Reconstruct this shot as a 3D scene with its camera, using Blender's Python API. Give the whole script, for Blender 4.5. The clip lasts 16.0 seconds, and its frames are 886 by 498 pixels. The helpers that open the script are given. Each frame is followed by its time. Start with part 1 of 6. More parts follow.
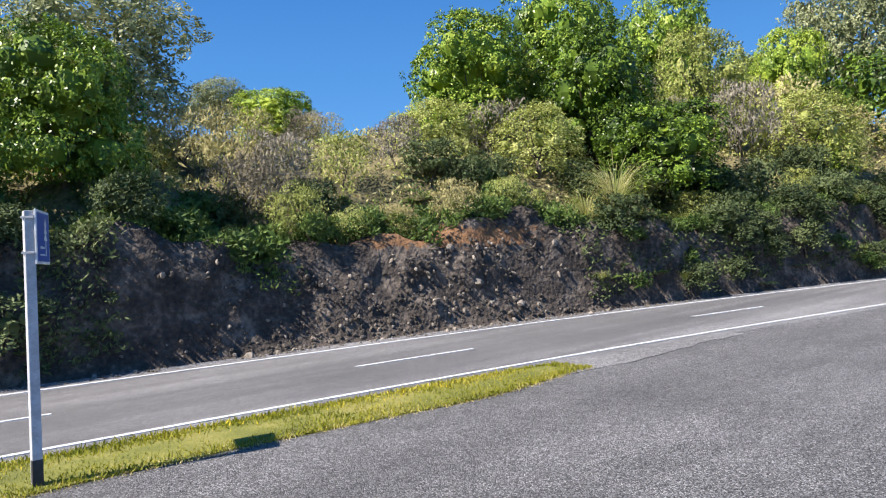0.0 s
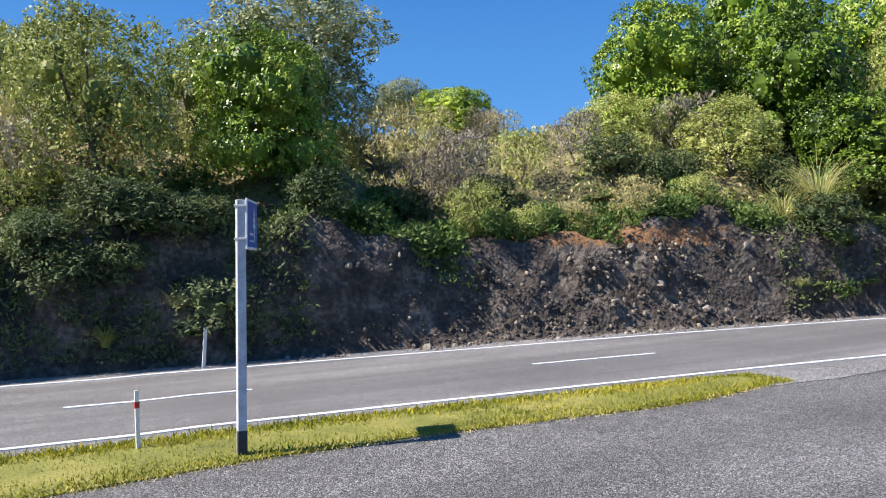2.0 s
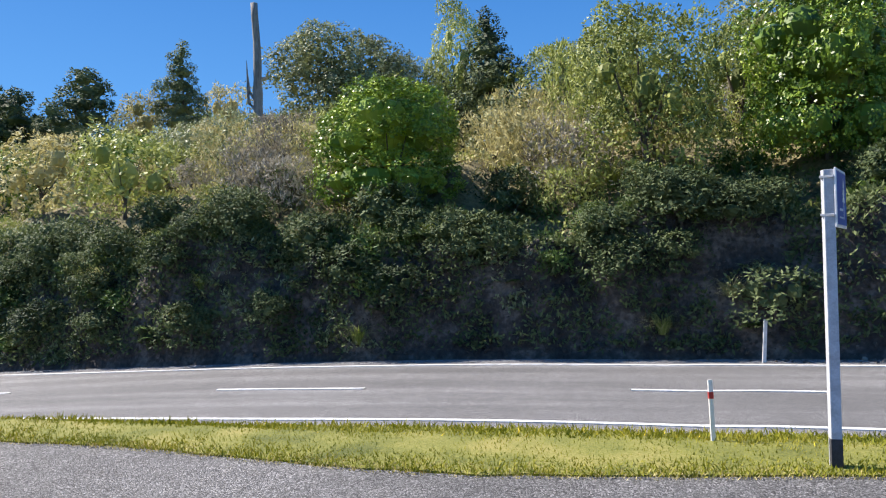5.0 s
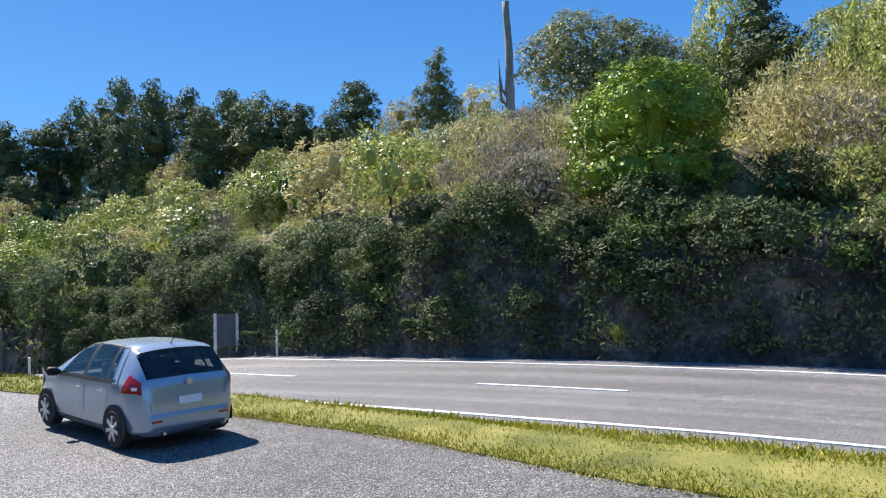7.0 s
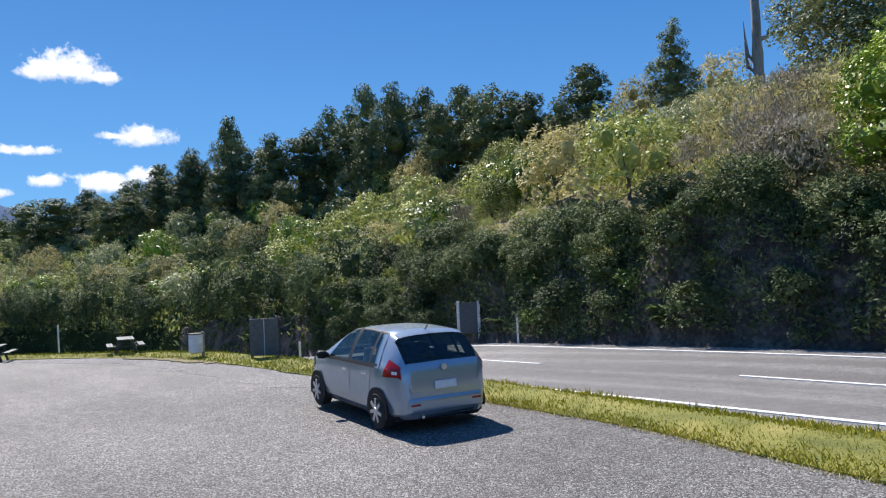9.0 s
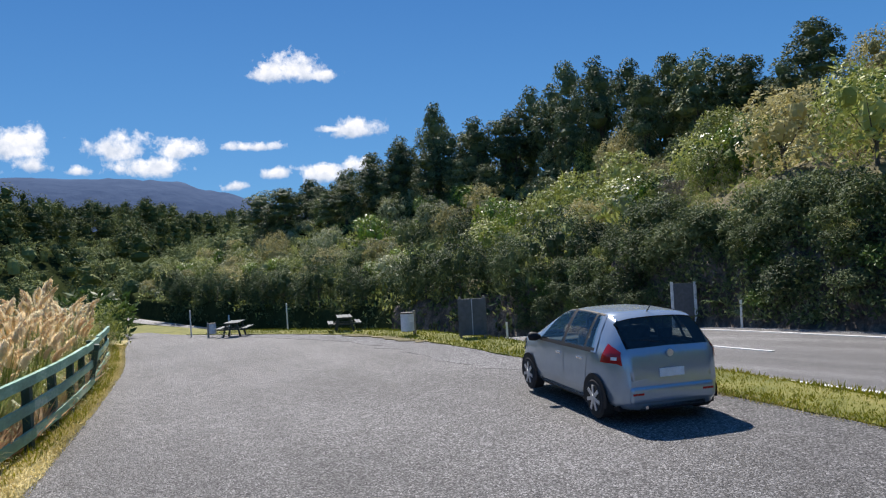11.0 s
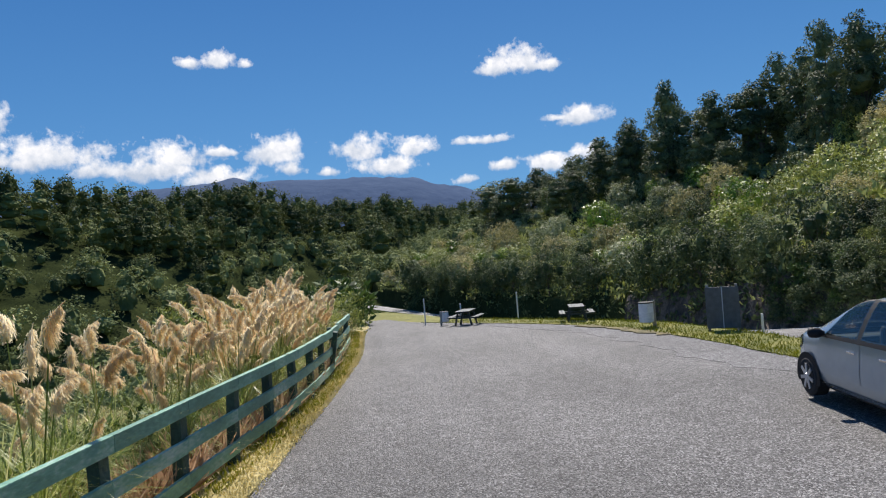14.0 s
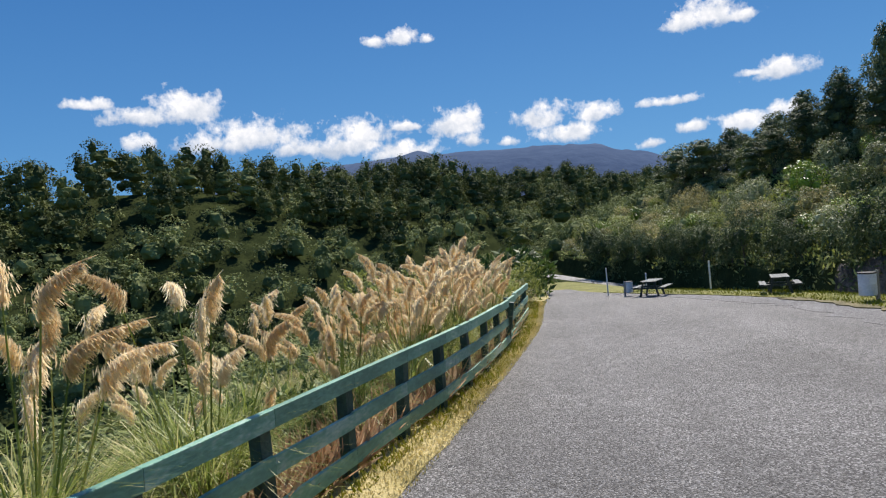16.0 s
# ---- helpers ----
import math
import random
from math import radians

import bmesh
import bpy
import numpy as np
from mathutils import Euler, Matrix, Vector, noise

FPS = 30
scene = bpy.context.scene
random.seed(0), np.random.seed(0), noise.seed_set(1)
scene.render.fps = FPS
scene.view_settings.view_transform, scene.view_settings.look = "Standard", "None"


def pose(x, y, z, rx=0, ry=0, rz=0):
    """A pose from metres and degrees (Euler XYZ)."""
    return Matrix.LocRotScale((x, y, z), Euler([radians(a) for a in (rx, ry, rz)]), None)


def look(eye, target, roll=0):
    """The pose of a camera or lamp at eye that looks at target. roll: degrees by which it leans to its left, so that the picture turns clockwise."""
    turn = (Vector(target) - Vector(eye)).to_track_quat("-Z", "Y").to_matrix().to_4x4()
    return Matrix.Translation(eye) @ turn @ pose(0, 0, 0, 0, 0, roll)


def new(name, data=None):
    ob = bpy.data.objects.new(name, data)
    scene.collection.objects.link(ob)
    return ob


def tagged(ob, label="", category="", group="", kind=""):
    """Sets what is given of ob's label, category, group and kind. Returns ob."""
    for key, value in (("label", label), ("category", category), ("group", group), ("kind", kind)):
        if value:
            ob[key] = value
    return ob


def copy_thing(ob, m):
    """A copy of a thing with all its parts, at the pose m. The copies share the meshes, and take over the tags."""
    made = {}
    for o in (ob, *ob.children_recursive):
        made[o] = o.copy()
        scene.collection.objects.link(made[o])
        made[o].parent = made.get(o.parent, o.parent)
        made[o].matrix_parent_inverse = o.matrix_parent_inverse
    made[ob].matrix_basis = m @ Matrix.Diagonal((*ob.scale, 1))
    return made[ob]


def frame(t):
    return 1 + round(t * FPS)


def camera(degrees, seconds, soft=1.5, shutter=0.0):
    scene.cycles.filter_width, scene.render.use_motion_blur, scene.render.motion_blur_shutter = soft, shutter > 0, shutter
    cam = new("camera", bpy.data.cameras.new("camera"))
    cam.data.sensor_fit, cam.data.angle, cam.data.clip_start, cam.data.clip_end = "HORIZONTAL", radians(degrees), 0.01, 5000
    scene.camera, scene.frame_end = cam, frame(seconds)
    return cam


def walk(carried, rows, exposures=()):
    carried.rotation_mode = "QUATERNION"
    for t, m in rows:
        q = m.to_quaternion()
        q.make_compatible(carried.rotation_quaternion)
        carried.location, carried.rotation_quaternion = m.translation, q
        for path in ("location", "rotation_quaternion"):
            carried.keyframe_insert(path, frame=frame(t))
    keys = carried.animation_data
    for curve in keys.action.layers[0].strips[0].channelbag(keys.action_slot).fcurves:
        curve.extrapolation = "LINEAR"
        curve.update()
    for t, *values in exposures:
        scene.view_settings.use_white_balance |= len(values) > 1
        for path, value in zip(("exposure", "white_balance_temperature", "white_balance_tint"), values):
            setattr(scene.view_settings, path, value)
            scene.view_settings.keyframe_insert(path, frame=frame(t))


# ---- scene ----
cam = camera(62.4, 16.0, soft=1.2)
METRES, EYE, TILT, LEAN, TURN = 5.27, 2.7, 0.0, 0.0, -41.4
ROWS = [
    (0.0, 0.0, 0.0, 0.0, 0.05, 1.11, 2.56),
    (0.5, -0.0056, 0.0103, 0.0012, 1.9, 1.61, 2.32),
    (1.0, -0.0107, 0.0135, 0.0012, 4.87, 1.81, 1.73),
    (1.5, -0.0235, 0.0217, -0.0014, 8.81, 1.66, 1.1),
    (2.0, -0.0447, 0.0319, -0.0102, 13.36, 1.4, 0.7),
    (2.5, -0.0765, 0.0261, -0.0067, 18.63, 1.13, 0.73),
    (3.0, -0.103, 0.0295, -0.0091, 25.28, 1.2, 1.02),
    (3.5, -0.116, 0.038, -0.0147, 33.09, 1.37, 1.33),
    (4.0, -0.14, 0.0675, -0.0238, 41.67, 1.67, 1.33),
    (6.5, -0.2919, 0.1112, -0.0355, 66.94, 1.02, 0.86),
    (7.0, -0.3262, 0.1266, -0.0352, 72.99, 1.42, 1.01),
    (7.5, -0.3485, 0.13, -0.0402, 78.35, 1.61, 1.29),
    (8.0, -0.3755, 0.1165, -0.0417, 82.76, 1.56, 1.64),
    (8.5, -0.3997, 0.0991, -0.0407, 86.7, 1.36, 2.08),
    (9.0, -0.417, 0.0907, -0.045, 91.01, 1.02, 2.44),
    (9.5, -0.4478, 0.0882, -0.0472, 95.67, 0.65, 2.7),
    (12.0, -0.6118, 0.0094, -0.0576, 112.98, 0.52, 3.12),
    (12.5, -0.6529, -0.0005, -0.0591, 116.16, 0.65, 3.15),
    (13.0, -0.6768, -0.0165, -0.063, 119.03, 0.61, 3.42),
    (13.5, -0.7059, -0.0435, -0.062, 121.69, 0.61, 3.79),
    (14.0, -0.7352, -0.0675, -0.066, 124.52, 0.53, 4.11),
    (14.5, -0.7781, -0.0919, -0.0657, 127.66, 0.3, 4.18),
    (15.0, -0.8042, -0.0981, -0.0684, 130.93, -0.08, 4.17),
    (15.5, -0.8307, -0.12, -0.0733, 134.53, -0.54, 4.26),
    (16.0, -0.8588, -0.1522, -0.0741, 138.66, -0.8, 4.71),
]
walk(cam, [(t, pose(0, 0, EYE, TILT, LEAN, TURN) @ pose(METRES * x, METRES * y, METRES * z, 90 + pitch, roll, yaw)) for t, x, y, z, yaw, pitch, roll in ROWS],
     [(0, 1.12, 6750, 15), (4, 1.12, 6720, 15), (7, 1.2, 6650, 14), (9, 0.92, 6650, 14), (12.5, 0.5, 6700, 13), (16, 0.52, 6780, 13)])

# ---- light ----
SUN_ELEV, SUN_AZ = radians(49), radians(78)  # azimuth counted from +y towards -x
sun = new("sun", bpy.data.lights.new("sun", "SUN"))
sun.data.energy, sun.data.angle, sun.data.color = 4.6, radians(0.53), (1.0, 0.955, 0.88)
sun_way = Vector((-math.sin(SUN_AZ) * math.cos(SUN_ELEV), math.cos(SUN_AZ) * math.cos(SUN_ELEV), math.sin(SUN_ELEV)))
sun.matrix_world = look(sun_way * 50, (0, 0, 0))


def sky_world():
    """Clear blue sky with a bank of small cumulus clouds low over the valley."""
    w = bpy.data.worlds.new("sky")
    scene.world = w
    w.use_nodes = True
    nt = w.node_tree
    n, l = nt.nodes, nt.links
    n.clear()
    out = n.new("ShaderNodeOutputWorld")
    bg = n.new("ShaderNodeBackground")
    sky = n.new("ShaderNodeTexSky")
    sky.sky_type, sky.sun_disc = "NISHITA", False
    sky.sun_elevation, sky.sun_rotation = SUN_ELEV, -SUN_AZ
    sky.altitude, sky.air_density, sky.dust_density, sky.ozone_density = 600, 1.0, 0.35, 3.0
    co = n.new("ShaderNodeTexCoord")
    sep = n.new("ShaderNodeSeparateXYZ")
    l.new(co.outputs["Generated"], sep.inputs[0])

    def m(op, a, b=None, c=None, clamp=False):
        q = n.new("ShaderNodeMath")
        q.operation, q.use_clamp = op, clamp
        for i, v in enumerate((a, b, c)):
            if v is None:
                continue
            if isinstance(v, (int, float)):
                q.inputs[i].default_value = v
            else:
                l.new(v, q.inputs[i])
        return q.outputs[0]

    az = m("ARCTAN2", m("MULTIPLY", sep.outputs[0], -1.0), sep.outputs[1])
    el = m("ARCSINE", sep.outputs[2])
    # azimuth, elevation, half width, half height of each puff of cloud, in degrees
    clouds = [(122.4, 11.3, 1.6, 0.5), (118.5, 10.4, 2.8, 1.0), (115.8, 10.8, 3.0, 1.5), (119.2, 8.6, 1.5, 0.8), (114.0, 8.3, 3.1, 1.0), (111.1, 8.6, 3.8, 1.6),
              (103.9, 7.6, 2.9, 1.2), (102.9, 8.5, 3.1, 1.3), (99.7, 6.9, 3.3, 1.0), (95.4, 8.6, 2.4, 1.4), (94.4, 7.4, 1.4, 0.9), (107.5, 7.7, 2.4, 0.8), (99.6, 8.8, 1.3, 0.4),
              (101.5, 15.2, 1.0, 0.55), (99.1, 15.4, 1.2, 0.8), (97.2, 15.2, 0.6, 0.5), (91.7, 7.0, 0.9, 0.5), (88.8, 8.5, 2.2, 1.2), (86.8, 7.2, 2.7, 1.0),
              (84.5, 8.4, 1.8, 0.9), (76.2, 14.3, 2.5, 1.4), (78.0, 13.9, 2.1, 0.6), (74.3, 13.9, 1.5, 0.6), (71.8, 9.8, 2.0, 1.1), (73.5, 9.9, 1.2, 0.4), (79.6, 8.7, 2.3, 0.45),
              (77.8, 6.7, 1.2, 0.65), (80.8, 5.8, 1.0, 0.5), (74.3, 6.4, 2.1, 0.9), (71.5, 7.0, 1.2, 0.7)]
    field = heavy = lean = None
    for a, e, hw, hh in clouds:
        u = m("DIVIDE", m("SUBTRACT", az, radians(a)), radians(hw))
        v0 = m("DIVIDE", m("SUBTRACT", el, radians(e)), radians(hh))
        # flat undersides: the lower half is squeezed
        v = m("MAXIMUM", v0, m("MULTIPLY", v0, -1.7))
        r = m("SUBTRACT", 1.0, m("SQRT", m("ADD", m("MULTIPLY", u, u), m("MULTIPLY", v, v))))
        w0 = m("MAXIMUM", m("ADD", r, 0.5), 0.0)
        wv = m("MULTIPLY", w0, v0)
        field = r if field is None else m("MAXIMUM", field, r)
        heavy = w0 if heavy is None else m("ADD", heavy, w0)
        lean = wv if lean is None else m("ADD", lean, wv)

    def fog(scale, detail, rough):
        q = n.new("ShaderNodeTexNoise")
        q.inputs["Scale"].default_value, q.inputs["Detail"].default_value, q.inputs["Roughness"].default_value = scale, detail, rough
        l.new(co.outputs["Generated"], q.inputs["Vector"])
        return m("SUBTRACT", q.outputs["Fac"], 0.5)

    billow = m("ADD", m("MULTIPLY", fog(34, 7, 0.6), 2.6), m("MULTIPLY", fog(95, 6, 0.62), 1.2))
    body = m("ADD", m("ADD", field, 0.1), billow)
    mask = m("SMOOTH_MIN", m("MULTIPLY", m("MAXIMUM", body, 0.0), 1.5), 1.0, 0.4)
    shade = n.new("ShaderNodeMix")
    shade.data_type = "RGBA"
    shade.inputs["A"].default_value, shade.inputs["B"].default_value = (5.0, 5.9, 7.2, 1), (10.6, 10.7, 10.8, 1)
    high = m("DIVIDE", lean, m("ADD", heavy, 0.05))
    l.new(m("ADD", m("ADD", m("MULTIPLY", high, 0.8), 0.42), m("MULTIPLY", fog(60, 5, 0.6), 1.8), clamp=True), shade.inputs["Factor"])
    tint = n.new("ShaderNodeMix")
    tint.data_type, tint.blend_type = "RGBA", "MULTIPLY"
    tint.inputs["Factor"].default_value = 1.0
    tint.inputs["B"].default_value = (0.62, 0.86, 1.0, 1)
    l.new(sky.outputs[0], tint.inputs["A"])
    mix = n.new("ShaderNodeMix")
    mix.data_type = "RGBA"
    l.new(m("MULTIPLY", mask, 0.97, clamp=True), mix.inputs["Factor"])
    deep = n.new("ShaderNodeMix")
    deep.data_type = "RGBA"
    deep.inputs["Factor"].default_value = 0.8
    blue = n.new("ShaderNodeValToRGB")
    for e, (at, c) in zip((blue.color_ramp.elements[0], blue.color_ramp.elements[1]), ((0.03, (0.8, 2.95, 6.3, 1)), (0.40, (0.2, 1.4, 4.3, 1)))):
        e.position, e.color = at, c
    l.new(sep.outputs[2], blue.inputs[0])
    l.new(tint.outputs["Result"], deep.inputs["A"])
    l.new(blue.outputs[0], deep.inputs["B"])
    l.new(deep.outputs["Result"], mix.inputs["A"])
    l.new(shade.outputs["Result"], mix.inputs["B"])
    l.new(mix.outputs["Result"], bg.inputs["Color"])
    bg.inputs["Strength"].default_value = 0.075
    l.new(bg.outputs[0], out.inputs[0])


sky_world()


# ---- materials ----
def material(name, stops, scale=4.0, detail=6, rough=0.8, bump=0.3, bump_scale=None, fine=None, island=0.0, metal=0.0, translucent=0.0,
             obj_random=0.0, stretch=(1, 1, 1), spec=0.5, bump_dist=0.02, generated=False, patch=0.0, stain=None):
    """A node material: a colour ramp over noise in metres, a finer noise over it, bump, and variation from piece to piece."""
    mat = bpy.data.materials.new(name)
    mat.use_nodes = True
    nt = mat.node_tree
    n, l = nt.nodes, nt.links
    bsdf = n["Principled BSDF"]
    geo = n.new("ShaderNodeNewGeometry")
    co = n.new("ShaderNodeTexCoord")
    mp = n.new("ShaderNodeMapping")
    mp.inputs["Scale"].default_value = stretch
    l.new(geo.outputs["Position"] if not generated else co.outputs["Object"], mp.inputs["Vector"])
    nz = n.new("ShaderNodeTexNoise")
    nz.inputs["Scale"].default_value, nz.inputs["Detail"].default_value = scale, detail
    l.new(mp.outputs[0], nz.inputs["Vector"])
    fac = nz.outputs["Fac"]

    def add(a, b, k):
        q = n.new("ShaderNodeMath")
        q.operation = "MULTIPLY_ADD"
        l.new(b, q.inputs[0])
        q.inputs[1].default_value = k
        l.new(a, q.inputs[2])
        s = n.new("ShaderNodeMath")
        s.operation = "SUBTRACT"
        l.new(q.outputs[0], s.inputs[0])
        s.inputs[1].default_value = k / 2
        return s.outputs[0]

    if fine:
        nf = n.new("ShaderNodeTexNoise")
        nf.inputs["Scale"].default_value, nf.inputs["Detail"].default_value = fine, 3
        l.new(mp.outputs[0], nf.inputs["Vector"])
        fac = add(fac, nf.outputs["Fac"], 0.6)
    if patch:
        big = n.new("ShaderNodeTexNoise")
        big.inputs["Scale"].default_value, big.inputs["Detail"].default_value = 0.22, 4
        l.new(geo.outputs["Position"], big.inputs["Vector"])
        fac = add(fac, big.outputs["Fac"], patch)
    if island:
        fac = add(fac, geo.outputs["Random Per Island"], island)
    if obj_random:
        oi = n.new("ShaderNodeObjectInfo")
        fac = add(fac, oi.outputs["Random"], obj_random)
    ramp = n.new("ShaderNodeValToRGB")
    el = ramp.color_ramp.elements
    while len(el) < len(stops):
        el.new(0.5)
    for e, (p, c) in zip(el, stops):
        e.position, e.color = p, (*c, 1)
    l.new(fac, ramp.inputs[0])
    colour = ramp.outputs[0]
    if stain:
        colour = stained(n, l, geo, colour, *stain)
    l.new(colour, bsdf.inputs["Base Color"])
    bsdf.inputs["Roughness"].default_value, bsdf.inputs["Metallic"].default_value = rough, metal
    bsdf.inputs["Specular IOR Level"].default_value = spec
    if bump:
        bn = n.new("ShaderNodeTexNoise")
        bn.inputs["Scale"].default_value, bn.inputs["Detail"].default_value = bump_scale or scale * 6, 5
        l.new(mp.outputs[0], bn.inputs["Vector"])
        b = n.new("ShaderNodeBump")
        b.inputs["Strength"].default_value, b.inputs["Distance"].default_value = bump, bump_dist
        l.new(bn.outputs["Fac"], b.inputs["Height"])
        l.new(b.outputs[0], bsdf.inputs["Normal"])
    if translucent:
        tr = n.new("ShaderNodeBsdfTranslucent")
        l.new(ramp.outputs[0], tr.inputs["Color"])
        mx = n.new("ShaderNodeMixShader")
        mx.inputs[0].default_value = translucent
        l.new(bsdf.outputs[0], mx.inputs[1])
        l.new(tr.outputs[0], mx.inputs[2])
        l.new(mx.outputs[0], n["Material Output"].inputs["Surface"])
    return mat


def stained(n, l, geo, colour, centre, half, tint, tint2):
    """Mixes a band of another soil into a bank, with a ragged border."""
    sub = n.new("ShaderNodeVectorMath")
    sub.operation = "SUBTRACT"
    l.new(geo.outputs["Position"], sub.inputs[0])
    sub.inputs[1].default_value = centre
    div = n.new("ShaderNodeVectorMath")
    div.operation = "DIVIDE"
    l.new(sub.outputs[0], div.inputs[0])
    div.inputs[1].default_value = half
    length = n.new("ShaderNodeVectorMath")
    length.operation = "LENGTH"
    l.new(div.outputs[0], length.inputs[0])
    nz = n.new("ShaderNodeTexNoise")
    nz.inputs["Scale"].default_value, nz.inputs["Detail"].default_value = 2.6, 8
    l.new(geo.outputs["Position"], nz.inputs["Vector"])
    q = n.new("ShaderNodeMath")
    q.operation = "MULTIPLY_ADD"
    l.new(nz.outputs["Fac"], q.inputs[0])
    q.inputs[1].default_value = 2.4
    l.new(length.outputs["Value"], q.inputs[2])
    r = n.new("ShaderNodeMapRange")
    l.new(q.outputs[0], r.inputs["Value"])
    r.inputs["From Min"].default_value, r.inputs["From Max"].default_value = 2.0, 2.25
    r.inputs["To Min"].default_value, r.inputs["To Max"].default_value = 1.0, 0.0
    soil = n.new("ShaderNodeMix")
    soil.data_type = "RGBA"
    n2 = n.new("ShaderNodeTexNoise")
    n2.inputs["Scale"].default_value, n2.inputs["Detail"].default_value = 7, 5
    l.new(geo.outputs["Position"], n2.inputs["Vector"])
    l.new(n2.outputs["Fac"], soil.inputs["Factor"])
    soil.inputs["A"].default_value, soil.inputs["B"].default_value = (*tint, 1), (*tint2, 1)
    mx = n.new("ShaderNodeMix")
    mx.data_type = "RGBA"
    l.new(r.outputs[0], mx.inputs["Factor"])
    l.new(colour, mx.inputs["A"])
    l.new(soil.outputs["Result"], mx.inputs["B"])
    return mx.outputs["Result"]


def plain(name, colour, rough=0.5, metal=0.0, spread=0.12, scale=8.0, bump=0.05, **more):
    """A nearly even surface with slight mottling."""
    lo, hi = tuple(c * (1 - spread) for c in colour), tuple(min(1, c * (1 + spread)) for c in colour)
    return material(name, [(0.3, lo), (0.7, hi)], scale=scale, rough=rough, metal=metal, bump=bump, fine=scale * 9, **more)


def chip_material(name, scale, stops, rough, bump, streak=0.0):
    """Stone chips in bitumen: each chip its own grey, with dusty patches over them."""
    mat = bpy.data.materials.new(name)
    mat.use_nodes = True
    n, l = mat.node_tree.nodes, mat.node_tree.links
    bsdf = n["Principled BSDF"]
    geo = n.new("ShaderNodeNewGeometry")
    vo = n.new("ShaderNodeTexVoronoi")
    vo.inputs["Scale"].default_value = scale
    l.new(geo.outputs["Position"], vo.inputs["Vector"])
    sep = n.new("ShaderNodeSeparateColor")
    l.new(vo.outputs["Color"], sep.inputs[0])
    fac = sep.outputs[0]
    for sc, k in ((0.25, 0.42), (3.0, 0.25)):
        nz = n.new("ShaderNodeTexNoise")
        nz.inputs["Scale"].default_value, nz.inputs["Detail"].default_value = sc, 5
        l.new(geo.outputs["Position"], nz.inputs["Vector"])
        q = n.new("ShaderNodeMath")
        q.operation = "MULTIPLY_ADD"
        l.new(nz.outputs["Fac"], q.inputs[0])
        q.inputs[1].default_value = k
        a = n.new("ShaderNodeMath")
        a.operation = "SUBTRACT"
        l.new(fac, a.inputs[0])
        a.inputs[1].default_value = k / 2
        l.new(a.outputs[0], q.inputs[2])
        fac = q.outputs[0]
    if streak:
        # long wear marks that run with the traffic
        mp = n.new("ShaderNodeMapping")
        mp.inputs["Scale"].default_value, mp.inputs["Rotation"].default_value = (0.035, 1.1, 1), (0, 0, radians(5))
        l.new(geo.outputs["Position"], mp.inputs["Vector"])
        nz = n.new("ShaderNodeTexNoise")
        nz.inputs["Scale"].default_value, nz.inputs["Detail"].default_value = 1.0, 6
        l.new(mp.outputs[0], nz.inputs["Vector"])
        q = n.new("ShaderNodeMath")
        q.operation = "MULTIPLY_ADD"
        l.new(nz.outputs["Fac"], q.inputs[0])
        q.inputs[1].default_value = streak
        a = n.new("ShaderNodeMath")
        a.operation = "SUBTRACT"
        l.new(fac, a.inputs[0])
        a.inputs[1].default_value = streak / 2
        l.new(a.outputs[0], q.inputs[2])
        fac = q.outputs[0]
    ramp = n.new("ShaderNodeValToRGB")
    el = ramp.color_ramp.elements
    while len(el) < len(stops):
        el.new(0.5)
    for e, (at, v) in zip(el, stops):
        e.position, e.color = at, (v, v * 0.99, v * 0.985, 1)
    l.new(fac, ramp.inputs[0])
    l.new(ramp.outputs[0], bsdf.inputs["Base Color"])
    bsdf.inputs["Roughness"].default_value, bsdf.inputs["Specular IOR Level"].default_value = rough, 0.22
    b = n.new("ShaderNodeBump")
    b.invert = True
    b.inputs["Strength"].default_value, b.inputs["Distance"].default_value = bump, 0.012
    l.new(vo.outputs["Distance"], b.inputs["Height"])
    l.new(b.outputs[0], bsdf.inputs["Normal"])
    return mat


ASPHALT_PARK = chip_material("chip_seal", 60, [(0.05, 0.035), (0.4, 0.085), (0.68, 0.14), (0.88, 0.22), (1.0, 0.36)], 0.65, 1.0, 0.25)
ASPHALT_ROAD = chip_material("road_seal", 85, [(0.1, 0.075), (0.5, 0.14), (0.9, 0.22), (1.0, 0.34)], 0.62, 0.6, 1.1)
GRAVEL = chip_material("gravel", 46, [(0.05, 0.06), (0.4, 0.14), (0.7, 0.23), (1.0, 0.4)], 0.9, 1.0)
PAINT = material("road_paint", [(0.35, (0.5, 0.5, 0.49)), (0.55, (0.8, 0.8, 0.78))], scale=9, fine=60, rough=0.7, bump=0.3, bump_scale=70)
BANK = material("bank_earth", [(0.25, (0.022, 0.018, 0.015)), (0.5, (0.072, 0.058, 0.047)), (0.62, (0.14, 0.115, 0.092)), (0.85, (0.26, 0.21, 0.165))], scale=1.1, fine=7, rough=0.95, bump=1.0, bump_scale=5, bump_dist=0.15, stain=((17.8, 19.6, 3.7), (4.6, 2.2, 0.42), (0.09, 0.045, 0.025), (0.34, 0.18, 0.08)))
STRAW_TURF = material("straw_turf", [(0.25, (0.20, 0.17, 0.06)), (0.5, (0.40, 0.33, 0.13)), (0.75, (0.60, 0.50, 0.26))], scale=1.2, fine=30, rough=0.95, bump=0.8, bump_scale=45)
SCRUB_FLOOR = material("scrub_floor", [(0.3, (0.05, 0.05, 0.02)), (0.5, (0.14, 0.12, 0.055)), (0.75, (0.26, 0.22, 0.10))], scale=0.6, fine=8, rough=0.95, bump=1.0, bump_scale=6, bump_dist=0.1)
